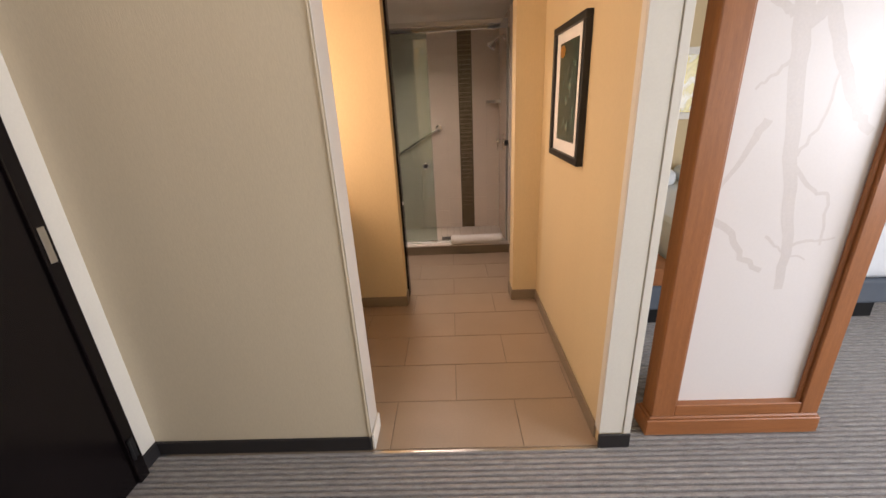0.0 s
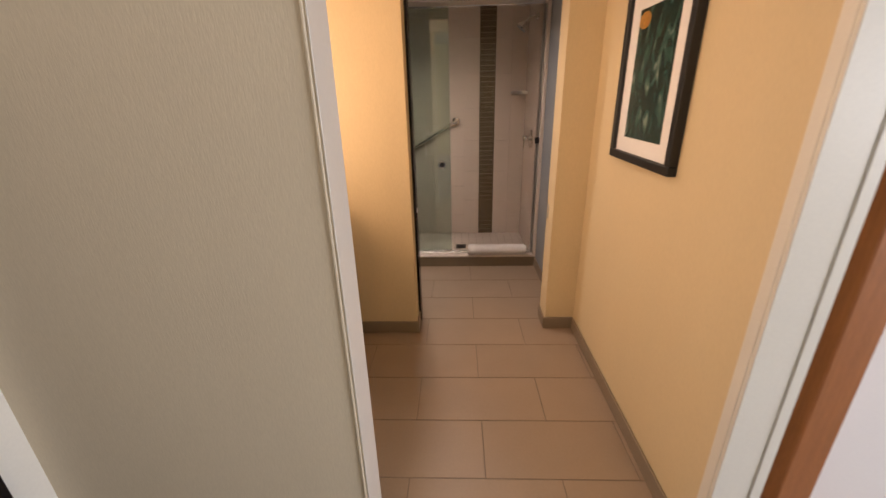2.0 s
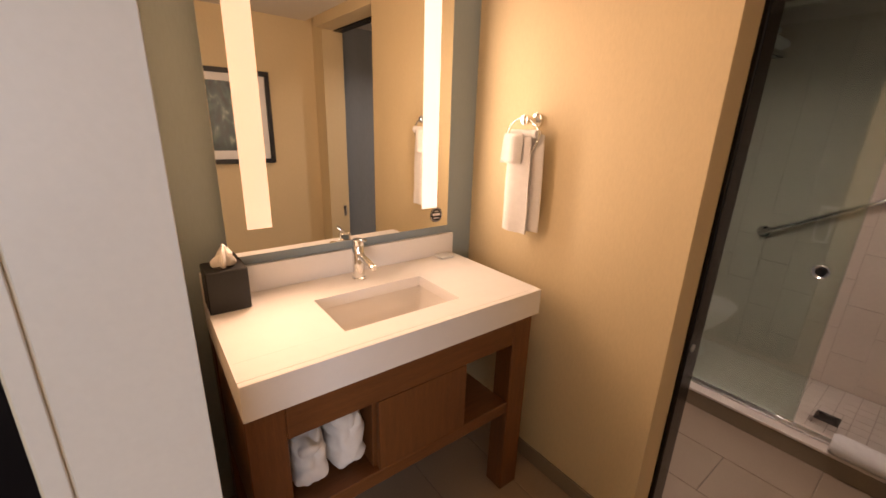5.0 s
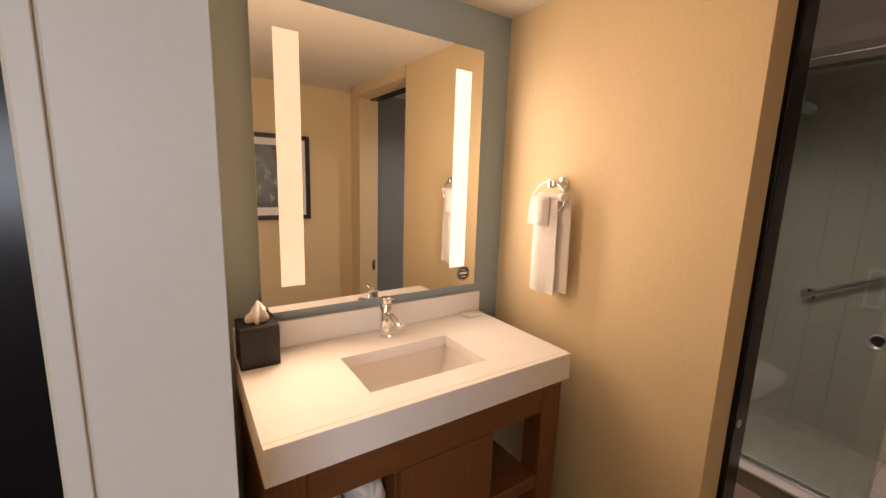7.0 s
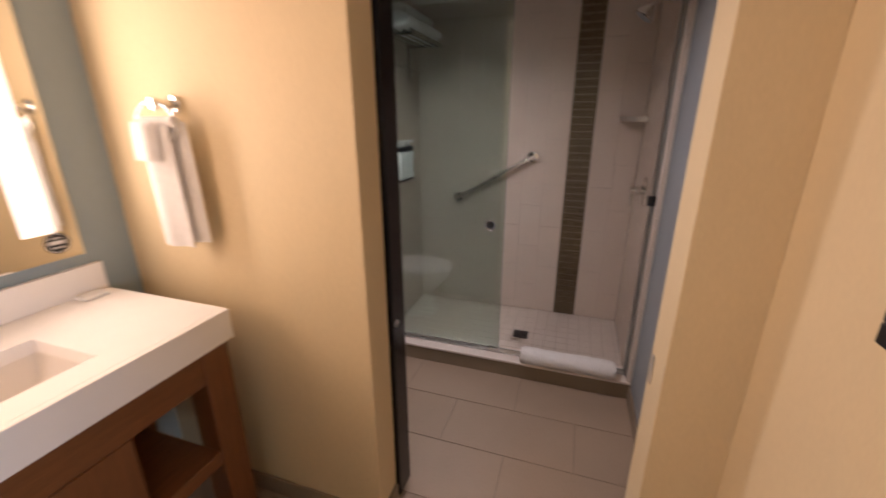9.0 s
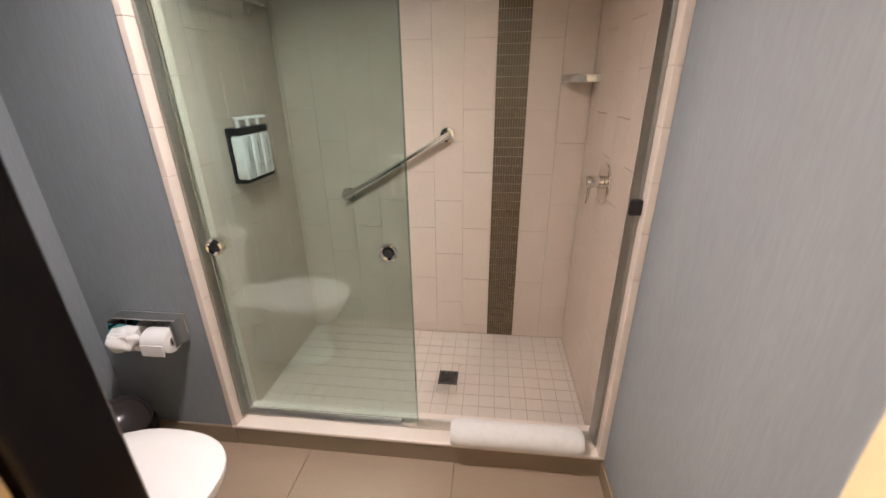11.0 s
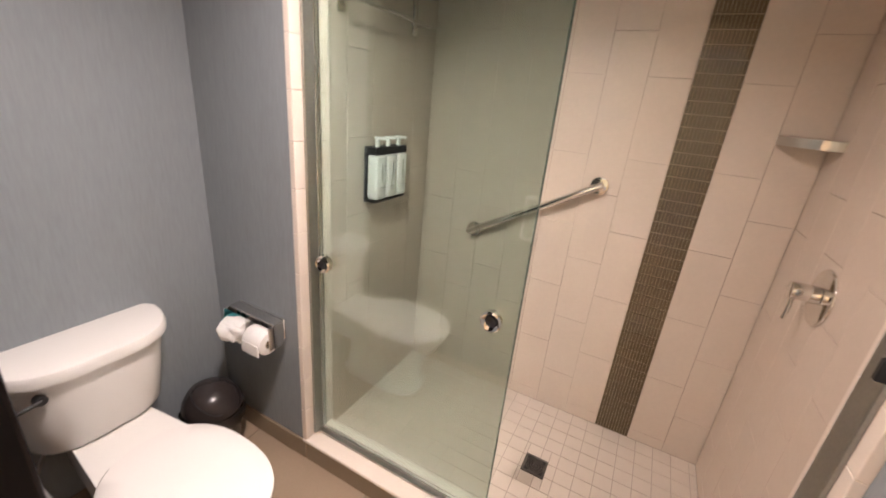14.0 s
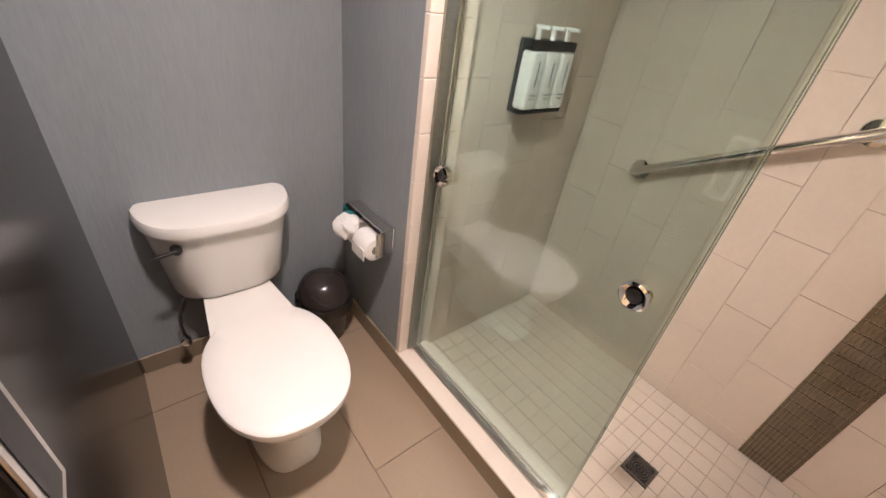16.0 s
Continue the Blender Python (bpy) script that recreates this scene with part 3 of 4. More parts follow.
def basin():
    """Open rectangular bowl with rounded corners and sloping sides."""
    rings = []
    for inset, z in ((-0.012, 0.869), (0.0, 0.868), (0.006, 0.85), (0.016, 0.81), (0.035, 0.78), (0.075, 0.767), (0.11, 0.763)):
        x0, x1, y0, y1 = SX0 - 0.004 + inset, SX1 + 0.004 - inset, SY0 - 0.004 + inset, SY1 + 0.004 - inset
        r = 0.022
        ring = []
        for cx, cy, a0 in ((x1 - r, y1 - r, 0), (x0 + r, y1 - r, 90), (x0 + r, y0 + r, 180), (x1 - r, y0 + r, 270)):
            for k in range(6):
                a = radians(a0 + 18 * k)
                ring.append((cx + r * math.cos(a), cy + r * math.sin(a), z))
        rings.append(ring)
    bm = loft(rings, cap=False)
    bm.faces.new([v for v in bm.verts if abs(v.co.z - 0.763) < 1e-5])
    bmesh.ops.recalc_face_normals(bm, faces=bm.faces[:])
    bmesh.ops.reverse_faces(bm, faces=bm.faces[:]) if bm.faces[-1].normal.z < 0 else None
    return bm


bas = part("basin", basin(), CERAMIC, top, "white undermount ceramic basin", True)
part("drain", lathe([(0.0, 0), (0.022, 0), (0.022, 0.003), (0.012, 0.005), (0.0, 0.005)], (-0.275, 2.39, 0.7635)), CHROME, bas, "chrome drain", True)


def faucet():
    f = thing("faucet", "chrome single-lever basin faucet on the vanity top", "faucet")
    x, y, z = -0.505, 2.392, 0.911
    part("body", lathe([(0, 0), (0.027, 0), (0.027, 0.006), (0.022, 0.009), (0.022, 0.128), (0.020, 0.132), (0, 0.132)], (x, y, z)), CHROME, f, "", True)
    part("spout", cyl((x + 0.012, y, z + 0.098), (x + 0.128, y, z + 0.078), 0.0135, 0.0125, bevel=0.002), CHROME, f, "", True)
    part("cap", lathe([(0, 0.1335), (0.0215, 0.1335), (0.0215, 0.152), (0.018, 0.156), (0, 0.156)], (x, y, z)), CHROME, f, "", True)
    part("lever", cyl((x - 0.015, y, z + 0.150), (x + 0.065, y, z + 0.166), 0.006, 0.005, 12, bevel=0.001), CHROME, f, "", True)


faucet()

mir = thing("vanity_mirror", "large mirror with two upright light strips", "mirror")
HANG = Matrix.Translation((-0.565, 2.417, 0)) @ Matrix.Rotation(radians(1.0), 4, "Z") @ Matrix.Translation((0.572, -2.417, 0))
mir.matrix_world = HANG
part("backing", box(-0.599, -0.575, 2.0, 2.850, 1.065, 2.034), STEEL, mir)
part("mirror_glass", box(-0.5745, -0.570, 1.965, 2.865, 1.050, 2.049, 0.001), MIRROR, mir, "silvered mirror sheet")
for y, lamp in ((2.030, LAMPL), (2.724, LAMPR)):
    part("light_strip", box(-0.5698, -0.5675, y, y + 0.077, 1.138, 1.954), lamp, mir, "lit warm frosted light strip")
stk = thing("round_sticker", "small round dark sticker with pale writing on the mirror", "sticker")
stk.matrix_world = HANG
part("disc", cyl((-0.5699, 2.800, 1.104), (-0.5688, 2.800, 1.104), 0.033, n=40), BLACK, stk)
part("ring", tube([(-0.5687, 2.800 + 0.029 * math.cos(a), 1.104 + 0.029 * math.sin(a)) for a in [k * math.pi / 20 for k in range(40)]], 0.0009, 6, True), PAPER, stk)
for z, w, h in ((1.120, 0.022, 0.004), (1.106, 0.040, 0.011), (1.090, 0.030, 0.004)):
    part("text_bar", box(-0.5687, -0.5683, 2.800 - w / 2, 2.800 + w / 2, z - h / 2, z + h / 2), PAPER, stk)

tb = thing("tissue_box", "black leatherette cube tissue box with a pulled tissue", "tissue box")
part("box", merge(box(-0.572, -0.456, 1.884, 2.000, 0.9105, 1.045, 0.003)), BLACK, tb)
part("slot", lathe([(0, 0), (0.034, 0), (0.034, 0.001), (0, 0.001)], (-0.514, 1.942, 1.0455)), DARKWOOD, tb)


def tissue(cx, cy, cz, r, h, seed):
    rnd = random.Random(seed)
    rings = []
    for i in range(7):
        t = i / 6
        w = (0.75 + 0.9 * t - 1.35 * t * t)
        rings.append([(cx + r * w * math.cos(a) * (1 + 0.40 * math.sin(5 * a + seed + 2 * t)) + 0.012 * t, cy + r * w * 0.9 * math.sin(a) * (1 + 0.40 * math.sin(5 * a + seed + 2 * t)) + 0.006 * t, cz + h * t * (0.85 + 0.25 * math.sin(2 * a + seed) + 0.08 * rnd.random())) for a in [k * math.pi / 20 for k in range(40)]])
    return loft(rings)


part("tissue", tissue(-0.514, 1.942, 1.046, 0.034, 0.062, 2), PAPER, tb, "crumpled white tissue", True)
sp = thing("wrapped_soap", "small white wrapped soap bar on the vanity top", "soap")
part("bar", box(-0.572, -0.512, 2.795, 2.868, 0.9105, 0.923, 0.005, 2), SOAPW, sp)


def towel_ring():
    r = thing("towel_ring", "chrome towel ring on the cream wall", "towel ring")
    x, z = -0.237, 1.512
    part("rosette", merge(cyl((x, 3.0295, z), (x, 3.018, z), 0.028, 0.026, bevel=0.002), cyl((x, 3.018, z), (x, 2.965, z), 0.013, bevel=0.002), cyl((x, 2.972, z), (x, 2.950, z), 0.018, 0.018, bevel=0.003)), CHROME, r, "", True)
    part("loop", tube([(x - 0.012 + 0.078 * math.cos(a) * 1.0, 2.962, z - 0.058 + 0.064 * math.sin(a)) for a in [k * math.pi / 20 for k in range(40)]], 0.0042, 10, True), CHROME, r, "", True)


towel_ring()


def hung_towel():
    """A towel folded over the ring's lower bar: two long layers, and a shorter flap in front."""
    t = thing("hand_towel", "folded white hand towel hanging on the ring", "towel")

    def sheet(x0, x1, y, z0, z1, th, seed, lean=0.0):
        bm = bmesh.new()
        nx, nz = 14, 20
        ring_rows = []
        for j in range(nz + 1):
            v = j / nz
            z = z0 + (z1 - z0) * v
            gather = 1 - 0.16 * v * v
            row_f, row_b = [], []
            for i in range(nx + 1):
                u = i / nx
                x = (x0 + x1) / 2 + (u - 0.5) * (x1 - x0) * gather + lean * v
                w = 0.007 * math.sin(u * 7 + seed) * (1 - 0.4 * v) + 0.004 * noise.noise(Vector((x * 14, z * 9, seed)))
                edge = th * 0.5 * max(0.25, min(1, 6 * u, 6 * (1 - u), 0.25 + 8 * v, 0.25 + 8 * (1 - v)))
                row_f.append((x, y - edge + w, z))
                row_b.append((x, y + edge + w, z))
            ring_rows.append(row_f + row_b[::-1])
        return loft(ring_rows)
    part("back_layer", sheet(-0.285, -0.150, 2.978, 1.092, 1.462, 0.016, 1.0), TERRY, t, "", True)
    part("front_layer", sheet(-0.312, -0.185, 2.950, 1.082, 1.458, 0.022, 2.2), TERRY, t, "", True)
    part("fold", tube([(-0.305 + 0.0078 * k, 2.962 + 0.002 * math.sin(k), 1.462) for k in range(18)], 0.016, 12), TERRY, t, "", True)
    part("flap", sheet(-0.328, -0.225, 2.930, 1.350, 1.462, 0.016, 0.4, 0.01), TERRY, t, "", True)


hung_towel()


def bundle(name_label, x0, x1, y0, y1, z0, z1, seed):
    """A loosely bunched towel: a rounded block with creases and a hanging fold."""
    t = thing("folded_towel", name_label, "towel", group="towels in the vanity cubby")

    def lump(a0, a1, b0, b1, c0, c1, sd, power):
        bm = subdivided(box(-1, 1, -1, 1, -1, 1), 17)
        c, h = Vector(((a0 + a1) / 2, (b0 + b1) / 2, (c0 + c1) / 2)), Vector(((a1 - a0) / 2, (b1 - b0) / 2, (c1 - c0) / 2))
        for v in bm.verts:
            p = v.co
            k = (abs(p.x) ** power + abs(p.y) ** power + abs(p.z) ** power) ** (1 / power)
            q = p / k
            w = Vector((c.x + q.x * h.x, c.y + q.y * h.y, c.z + q.z * h.z))
            crease = abs(noise.noise(Vector((w.x * 9 + w.z * 6, w.y * 13, w.z * 12 - w.x * 4)) + Vector((sd, 0, sd))))
            fold = 0.5 * noise.noise(w * 34 + Vector((0, sd, 0)))
            out = Vector((q.x / h.x, q.y / h.y, q.z / h.z)).normalized()
            w = w - out * (0.032 * (0.6 - crease) - 0.010 * fold)
            v.co = (w.x, w.y, max(w.z, c0 + 0.0005))
        return bm
    part("body", lump(x0, x1, y0, y1, z0, z1, seed, 4.0), TERRY, t, "", True)
    part("fold", lump(x0 + 0.06, x1 + 0.004, y0 + 0.006, y1 - 0.012, z0 + (z1 - z0) * 0.62, z1 + 0.022, seed + 5, 3.0), TERRY, t, "", True)


bundle("white towel bunched up in the open cubby", -0.44, -0.078, 1.980, 2.112, 0.446, 0.640, 3)
bundle("taller white towel bunched up in the open cubby", -0.42, -0.084, 2.095, 2.224, 0.446, 0.668, 9)

# ---- shower room things ----


def toilet():
    t = thing("toilet", "white two-piece ceramic toilet with closed lid", "toilet")
    cy = 3.665

    def oval(cx, a_front, a_back, b, z, n=40, power=2.3):
        ring = []
        for k in range(n):
            a = 2 * math.pi * k / n
            c, s = math.cos(a), math.sin(a)
            ax = a_front if c > 0 else a_back
            ring.append((cx + ax * math.copysign(abs(c) ** (2 / power), c), cy + b * math.copysign(abs(s) ** (2 / power), s), z))
        return ring
    part("bowl", loft([oval(-0.30, 0.235, 0.24, 0.110, 0.0, power=3), oval(-0.30, 0.235, 0.24, 0.110, 0.03, power=3), oval(-0.30, 0.215, 0.22, 0.098, 0.06, power=2.8),
                       oval(-0.30, 0.21, 0.21, 0.096, 0.16, power=2.6), oval(-0.27, 0.245, 0.23, 0.125, 0.24), oval(-0.23, 0.258, 0.24, 0.165, 0.31),
                       oval(-0.215, 0.262, 0.25, 0.182, 0.345), oval(-0.215, 0.260, 0.25, 0.182, 0.362)]), CERAMIC, t, "", True)
    part("deck", loft([[(x, cy + y, z) for x, y in ((-0.70, -0.10), (-0.40, -0.135), (-0.36, -0.12), (-0.36, 0.12), (-0.40, 0.135), (-0.70, 0.10))] for z in (0.25, 0.364, 0.3755)]), CERAMIC, t, "", True)
    part("seat", loft([oval(-0.195, 0.248, 0.235, 0.184, 0.3635), oval(-0.195, 0.255, 0.238, 0.189, 0.368), oval(-0.195, 0.255, 0.238, 0.189, 0.378), oval(-0.195, 0.252, 0.236, 0.187, 0.3805)]), PLASTICW, t, "white plastic seat", True)
    part("lid", loft([oval(-0.195, 0.250, 0.236, 0.186, 0.3815, power=2.4), oval(-0.195, 0.257, 0.24, 0.190, 0.385, power=2.4), oval(-0.195, 0.256, 0.24, 0.189, 0.395, power=2.4), oval(-0.195, 0.246, 0.235, 0.180, 0.402, power=2.4), oval(-0.195, 0.17, 0.17, 0.12, 0.405, power=2.4)]), PLASTICW, t, "white closed plastic lid", True)

    def tank_ring(w, d, z, bow, xb=-0.742):
        """A straight back and a bowed front with rounded corners."""
        ring = []
        n = 36
        for k in range(n + 1):
            u = math.sin(math.pi * (k / n - 0.5))
            ring.append((xb + 0.03 + (d + bow - 0.03) * (1 - abs(u) ** 3.4) ** 0.5, cy + u * w / 2, z))
        ring += [(xb, cy + w / 2 - 0.012, z), (xb, cy - w / 2 + 0.012, z)]
        return ring
    part("tank", loft([tank_ring(0.36, 0.12, 0.376, 0.035), tank_ring(0.375, 0.135, 0.40, 0.038), tank_ring(0.415, 0.150, 0.55, 0.042), tank_ring(0.445, 0.160, 0.655, 0.045)]), CERAMIC, t, "", True)
    part("tank_lid", loft([tank_ring(0.452, 0.164, 0.656, 0.048), tank_ring(0.470, 0.175, 0.664, 0.050), tank_ring(0.472, 0.177, 0.688, 0.050), tank_ring(0.462, 0.171, 0.699, 0.049), tank_ring(0.43, 0.15, 0.7035, 0.045)]), CERAMIC, t, "", True)
    lv = part("flush_lever", merge(cyl((-0.570, 3.515, 0.618), (-0.548, 3.515, 0.618), 0.017, 0.015, bevel=0.003), cyl((-0.550, 3.515, 0.618), (-0.545, 3.450, 0.612), 0.007, 0.005, 12)), BLACK, t, "dark metal flush lever", True)
    part("bolt_cap", lathe([(0, 0), (0.014, 0), (0.012, 0.012), (0, 0.016)], (-0.36, cy - 0.118, 0.001), 16), PLASTICW, t, "", True)
    t.location = (0.05, -0.045, 0)
    sv = thing("supply_valve", "small chrome water supply valve behind the toilet", "valve")
    sv.location = (0.058, -0.045, 0)
    part("stem", cyl((-0.738, 3.47, 0.17), (-0.665, 3.47, 0.17), 0.008), CHROME, sv, "", True)
    part("knob", cyl((-0.668, 3.47, 0.17), (-0.645, 3.47, 0.17), 0.02, 0.017, 12, bevel=0.002), CHROME, sv, "", True)
    part("hose", tube([(-0.69, 3.47, 0.18), (-0.69, 3.472, 0.26), (-0.69, 3.50, 0.33), (-0.69, 3.53, 0.376)], 0.006, 8), STEEL, sv, "", True)


toilet()


def paper_holder():
    h = thing("paper_holder", "chrome double toilet paper holder on the blue-grey wall", "paper holder")
    z = 0.665
    h.location = (-0.035, -0.040, -0.025)
    part("back_plate", box(-0.500, -0.245, 4.1400, 4.1495, z - 0.075, z + 0.012, 0.002), CHROME, h)
    part("hood", box(-0.500, -0.245, 4.0920, 4.1395, z + 0.004, z + 0.010, 0.002), CHROME, h)
    for x in (-0.502, -0.374, -0.248):
        part("arm", box(x - 0.002, x + 0.002, 4.0700, 4.1395, z - 0.095, z + 0.0035, 0.0008), CHROME, h)
    part("spindle", cyl((-0.498, 4.0820, z - 0.065), (-0.252, 4.0820, z - 0.065), 0.011), CHROME, h, "", True)
    for k, x in enumerate((-0.492, -0.364)):
        r = thing("toilet_roll", ("white toilet roll with loose bunched paper and teal wrapper", "white toilet roll with hanging sheet")[k], "toilet paper", group="rolls in the holder")
        r.location = h.location
        bm = cyl((x + 0.008, 4.0800, z - 0.068), (x + 0.108, 4.0800, z - 0.068), 0.046, n=32, bevel=0.004)
        part("roll", soften(bm, 0.002, 20, k), PAPER, r, "", True)
        part("core", cyl((x + 0.1078, 4.0800, z - 0.068), (x + 0.1095, 4.0800, z - 0.068), 0.020), CHROME, r, "", True)
        if k == 0:
            part("bunched_sheet", soften(subdivided(box(x + 0.012, x + 0.118, 4.0120, 4.0700, z - 0.085, z - 0.015, 0.02, 2), 3), 0.028, 24, 5), PAPER, r, "", True)
            part("wrapper", lathe([(0.0, 0), (0.047, 0), (0.0485, 0.004), (0.0485, 0.03), (0.047, 0.032)], (0, 0, 0)), TEALP, r, "teal paper wrapper", True).matrix_local = pose(x + 0.004, 4.0800, z - 0.068, 0, 90, 0)
        else:
            part("hanging_sheet", soften(subdivided(box(x + 0.010, x + 0.10, 4.0320, 4.0345, z - 0.108, z - 0.062, 0), 4), 0.004, 20, 2), PAPER, r, "", True)


paper_holder()


def bin_():
    b = thing("waste_bin", "dark plastic waste bin with swing lid and clear liner", "bin")
    c = (-0.550, 3.945, 0)
    part("bucket", lathe([(0, 0.001), (0.085, 0.001), (0.088, 0.01), (0.108, 0.215), (0.110, 0.22), (0, 0.22)], c), BINM, b, "", True)
    part("dome", lathe([(0, 0.2205), (0.112, 0.2205), (0.113, 0.232), (0.106, 0.262), (0.085, 0.298), (0.05, 0.320), (0.0, 0.327)], c), BINM, b, "", True)
    ring = []
    for k in range(28):
        a = 2 * math.pi * k / 28
        u, v = 0.075 * math.cos(a), 0.062 * math.sin(a)
        rr = math.hypot(0.03 + u, v)
        zz = 0.330 - 0.105 * (rr / 0.113) ** 2.1
        ring.append((c[0] + 0.03 + u, c[1] + v - 0.02, zz + 0.004))
    part("flap_rim", tube(ring, 0.0025, 8, True), BLACK, b, "", True)
    part("liner", soften(loft([[(c[0] + r * math.cos(k * math.pi / 20), c[1] + r * math.sin(k * math.pi / 20), z) for k in range(40)] for r, z in ((0.113, 0.15), (0.120, 0.17), (0.120, 0.205), (0.115, 0.219))], cap=False), 0.012, 30, 3), BAG, b, "crinkled clear bin liner", True)


bin_()


def shower_screen():
    s = thing("shower_screen", "frameless glass shower screen with sliding door and chrome rail", "shower screen")
    part("top_rail", merge(box(-0.1815, 1.3095, 4.158, 4.218, 2.057, 2.140, 0.006, 2), box(-0.1815, 1.3095, 4.150, 4.1575, 2.095, 2.105, 0.002)), CHROME, s)
    part("bottom_track", merge(box(-0.1815, 1.3095, 4.160, 4.212, 0.1045, 0.116, 0.003), box(-0.1815, 1.3095, 4.187, 4.190, 0.1165, 0.126)), STEEL, s)
    part("wall_channel", box(-0.1815, -0.170, 4.138, 4.214, 0.117, 2.056, 0.002), CHANNEL, s)
    part("wall_channel", box(1.297, 1.3095, 4.138, 4.214, 0.117, 2.056, 0.002), CHANNEL, s)
    p1 = part("fixed_pane", box(-0.169, 0.582, 4.200, 4.208, 0.118, 2.0565), GLASS, s, "greenish fixed glass pane")
    p2 = part("sliding_pane", box(-0.164, 0.590, 4.175, 4.183, 0.128, 2.0565), GLASS, s, "greenish sliding glass door")
    for p, x, y in ((p1, 0.5822, 4.200), (p2, 0.5902, 4.175)):
        p.visible_shadow = False
        part("edge", box(x, x + 0.0008, y, y + 0.008, 0.13, 2.05), GLASSEDGE, p, "dark green polished edge")
    for x in (0.516, -0.128):
        k = part("knob", merge(lathe([(0.0, 0.0), (0.032, 0.0), (0.033, 0.004), (0.033, 0.022), (0.028, 0.026), (0.020, 0.018), (0.0, 0.012)], (0, 0, 0))), CHROME, s, "round chrome pull knob", True)
        k.matrix_local = pose(x, 4.1748, 0.905, 90, 0, 0)
        part("recess", lathe([(0, 0.0135), (0.015, 0.0175), (0.0175, 0.0195), (0.016, 0.0205), (0.0, 0.0145)], (0, 0, 0)), BLACK, k, "dark recess of the knob", True)
    part("door_guide", box(0.52, 0.59, 4.160, 4.186, 0.1165, 0.135, 0.003), CHROME, s)
    part("bumper", box(1.274, 1.3095, 4.122, 4.1375, 1.070, 1.118, 0.003), BLACK, s, "black rubber bumper")


shower_screen()

mt = thing("bath_mat", "rolled white terry bath mat on the shower curb", "bath mat")


def roll_mat():
    ring_n, n = 28, 26
    rings = []
    for i in range(n + 1):
        u = i / n
        x = 0.735 + 0.512 * u
        e = min(1, 0.82 + 6 * min(u, 1 - u))
        rings.append([(x, 4.118 + 0.056 * e * math.cos(a), 0.1525 + 0.046 * e * math.sin(a) + 0.002 * math.sin(9 * u + a)) for a in [2 * math.pi * k / ring_n for k in range(ring_n)]])
    return soften(loft(rings), 0.003, 25)


part("roll", roll_mat(), TERRY, mt, "", True)


def grab_bar():
    g = thing("grab_bar", "slanted chrome grab bar on the shower wall", "grab bar")
    a, b = Vector((0.080, 4.985, 0.882)), Vector((0.635, 4.985, 1.202))
    part("bar", cyl(a - (b - a).normalized() * 0.02, b + (b - a).normalized() * 0.02, 0.016, bevel=0.005), CHROME, g, "", True)
    for p in (a, b):
        part("flange", merge(cyl((p.x, 5.0285, p.z), (p.x, 5.020, p.z), 0.040, 0.038, bevel=0.002), cyl((p.x, 5.02, p.z), (p.x, 4.985, p.z), 0.014)), CHROME, g, "", True)


grab_bar()


def shower_head():
    s = thing("wall_shower", "chrome shower head on a bent arm", "shower head")
    s.location = (XS - 1.345, 0, 0)
    part("flange", cyl((1.3445, 4.57, 2.045), (1.335, 4.57, 2.045), 0.03, 0.026), CHROME, s, "", True)
    part("arm", tube([(1.34, 4.57, 2.045), (1.31, 4.57, 2.045), (1.285, 4.57, 2.038), (1.262, 4.57, 2.02), (1.245, 4.57, 2.004)], 0.011), CHROME, s, "", True)
    h = part("head", lathe([(0.0, 0), (0.045, 0), (0.049, 0.006), (0.047, 0.018), (0.030, 0.045), (0.016, 0.062), (0.0, 0.066)], (0, 0, 0)), CHROME, s, "", True)
    h.matrix_local = pose(1.208, 4.57, 1.955, 0, 38, 0)
    f = part("face", lathe([(0, -0.0006), (0.043, -0.0006), (0.043, 0.0), (0, 0.0)], (0, 0, 0)), LABEL, h, "grey nozzle face", True)


shower_head()


def valve():
    v = thing("shower_valve", "round chrome shower valve with lever", "shower valve")
    z, y = 1.060, 4.60
    v.location = (XS - 1.345, 0, 0)
    part("plate", cyl((1.3445, y, z), (1.338, y, z), 0.085, 0.083, 40, bevel=0.002), CHROME, v, "", True)
    part("hub", cyl((1.338, y, z + 0.005), (1.270, y, z + 0.005), 0.026, 0.025, bevel=0.003), CHROME, v, "", True)
    part("lever", tube([(1.283, y, z - 0.012), (1.282, y - 0.004, z - 0.05), (1.280, y - 0.006, z - 0.085)], 0.007), CHROME, v, "", True)


valve()
ss = thing("corner_shelf", "small chrome corner soap shelf in the shower", "shelf")


def corner_shelf():
    out = []
    for z in (1.445, 1.475):
        out.append([(XS - 0.0005, 5.0295, z)] + [(XS - 0.0005 - 0.145 * math.cos(a), 5.0295 - 0.145 * math.sin(a), z) for a in [k * math.pi / 24 for k in range(13)]])
    return loft(out)


part("tray", corner_shelf(), STEEL, ss)


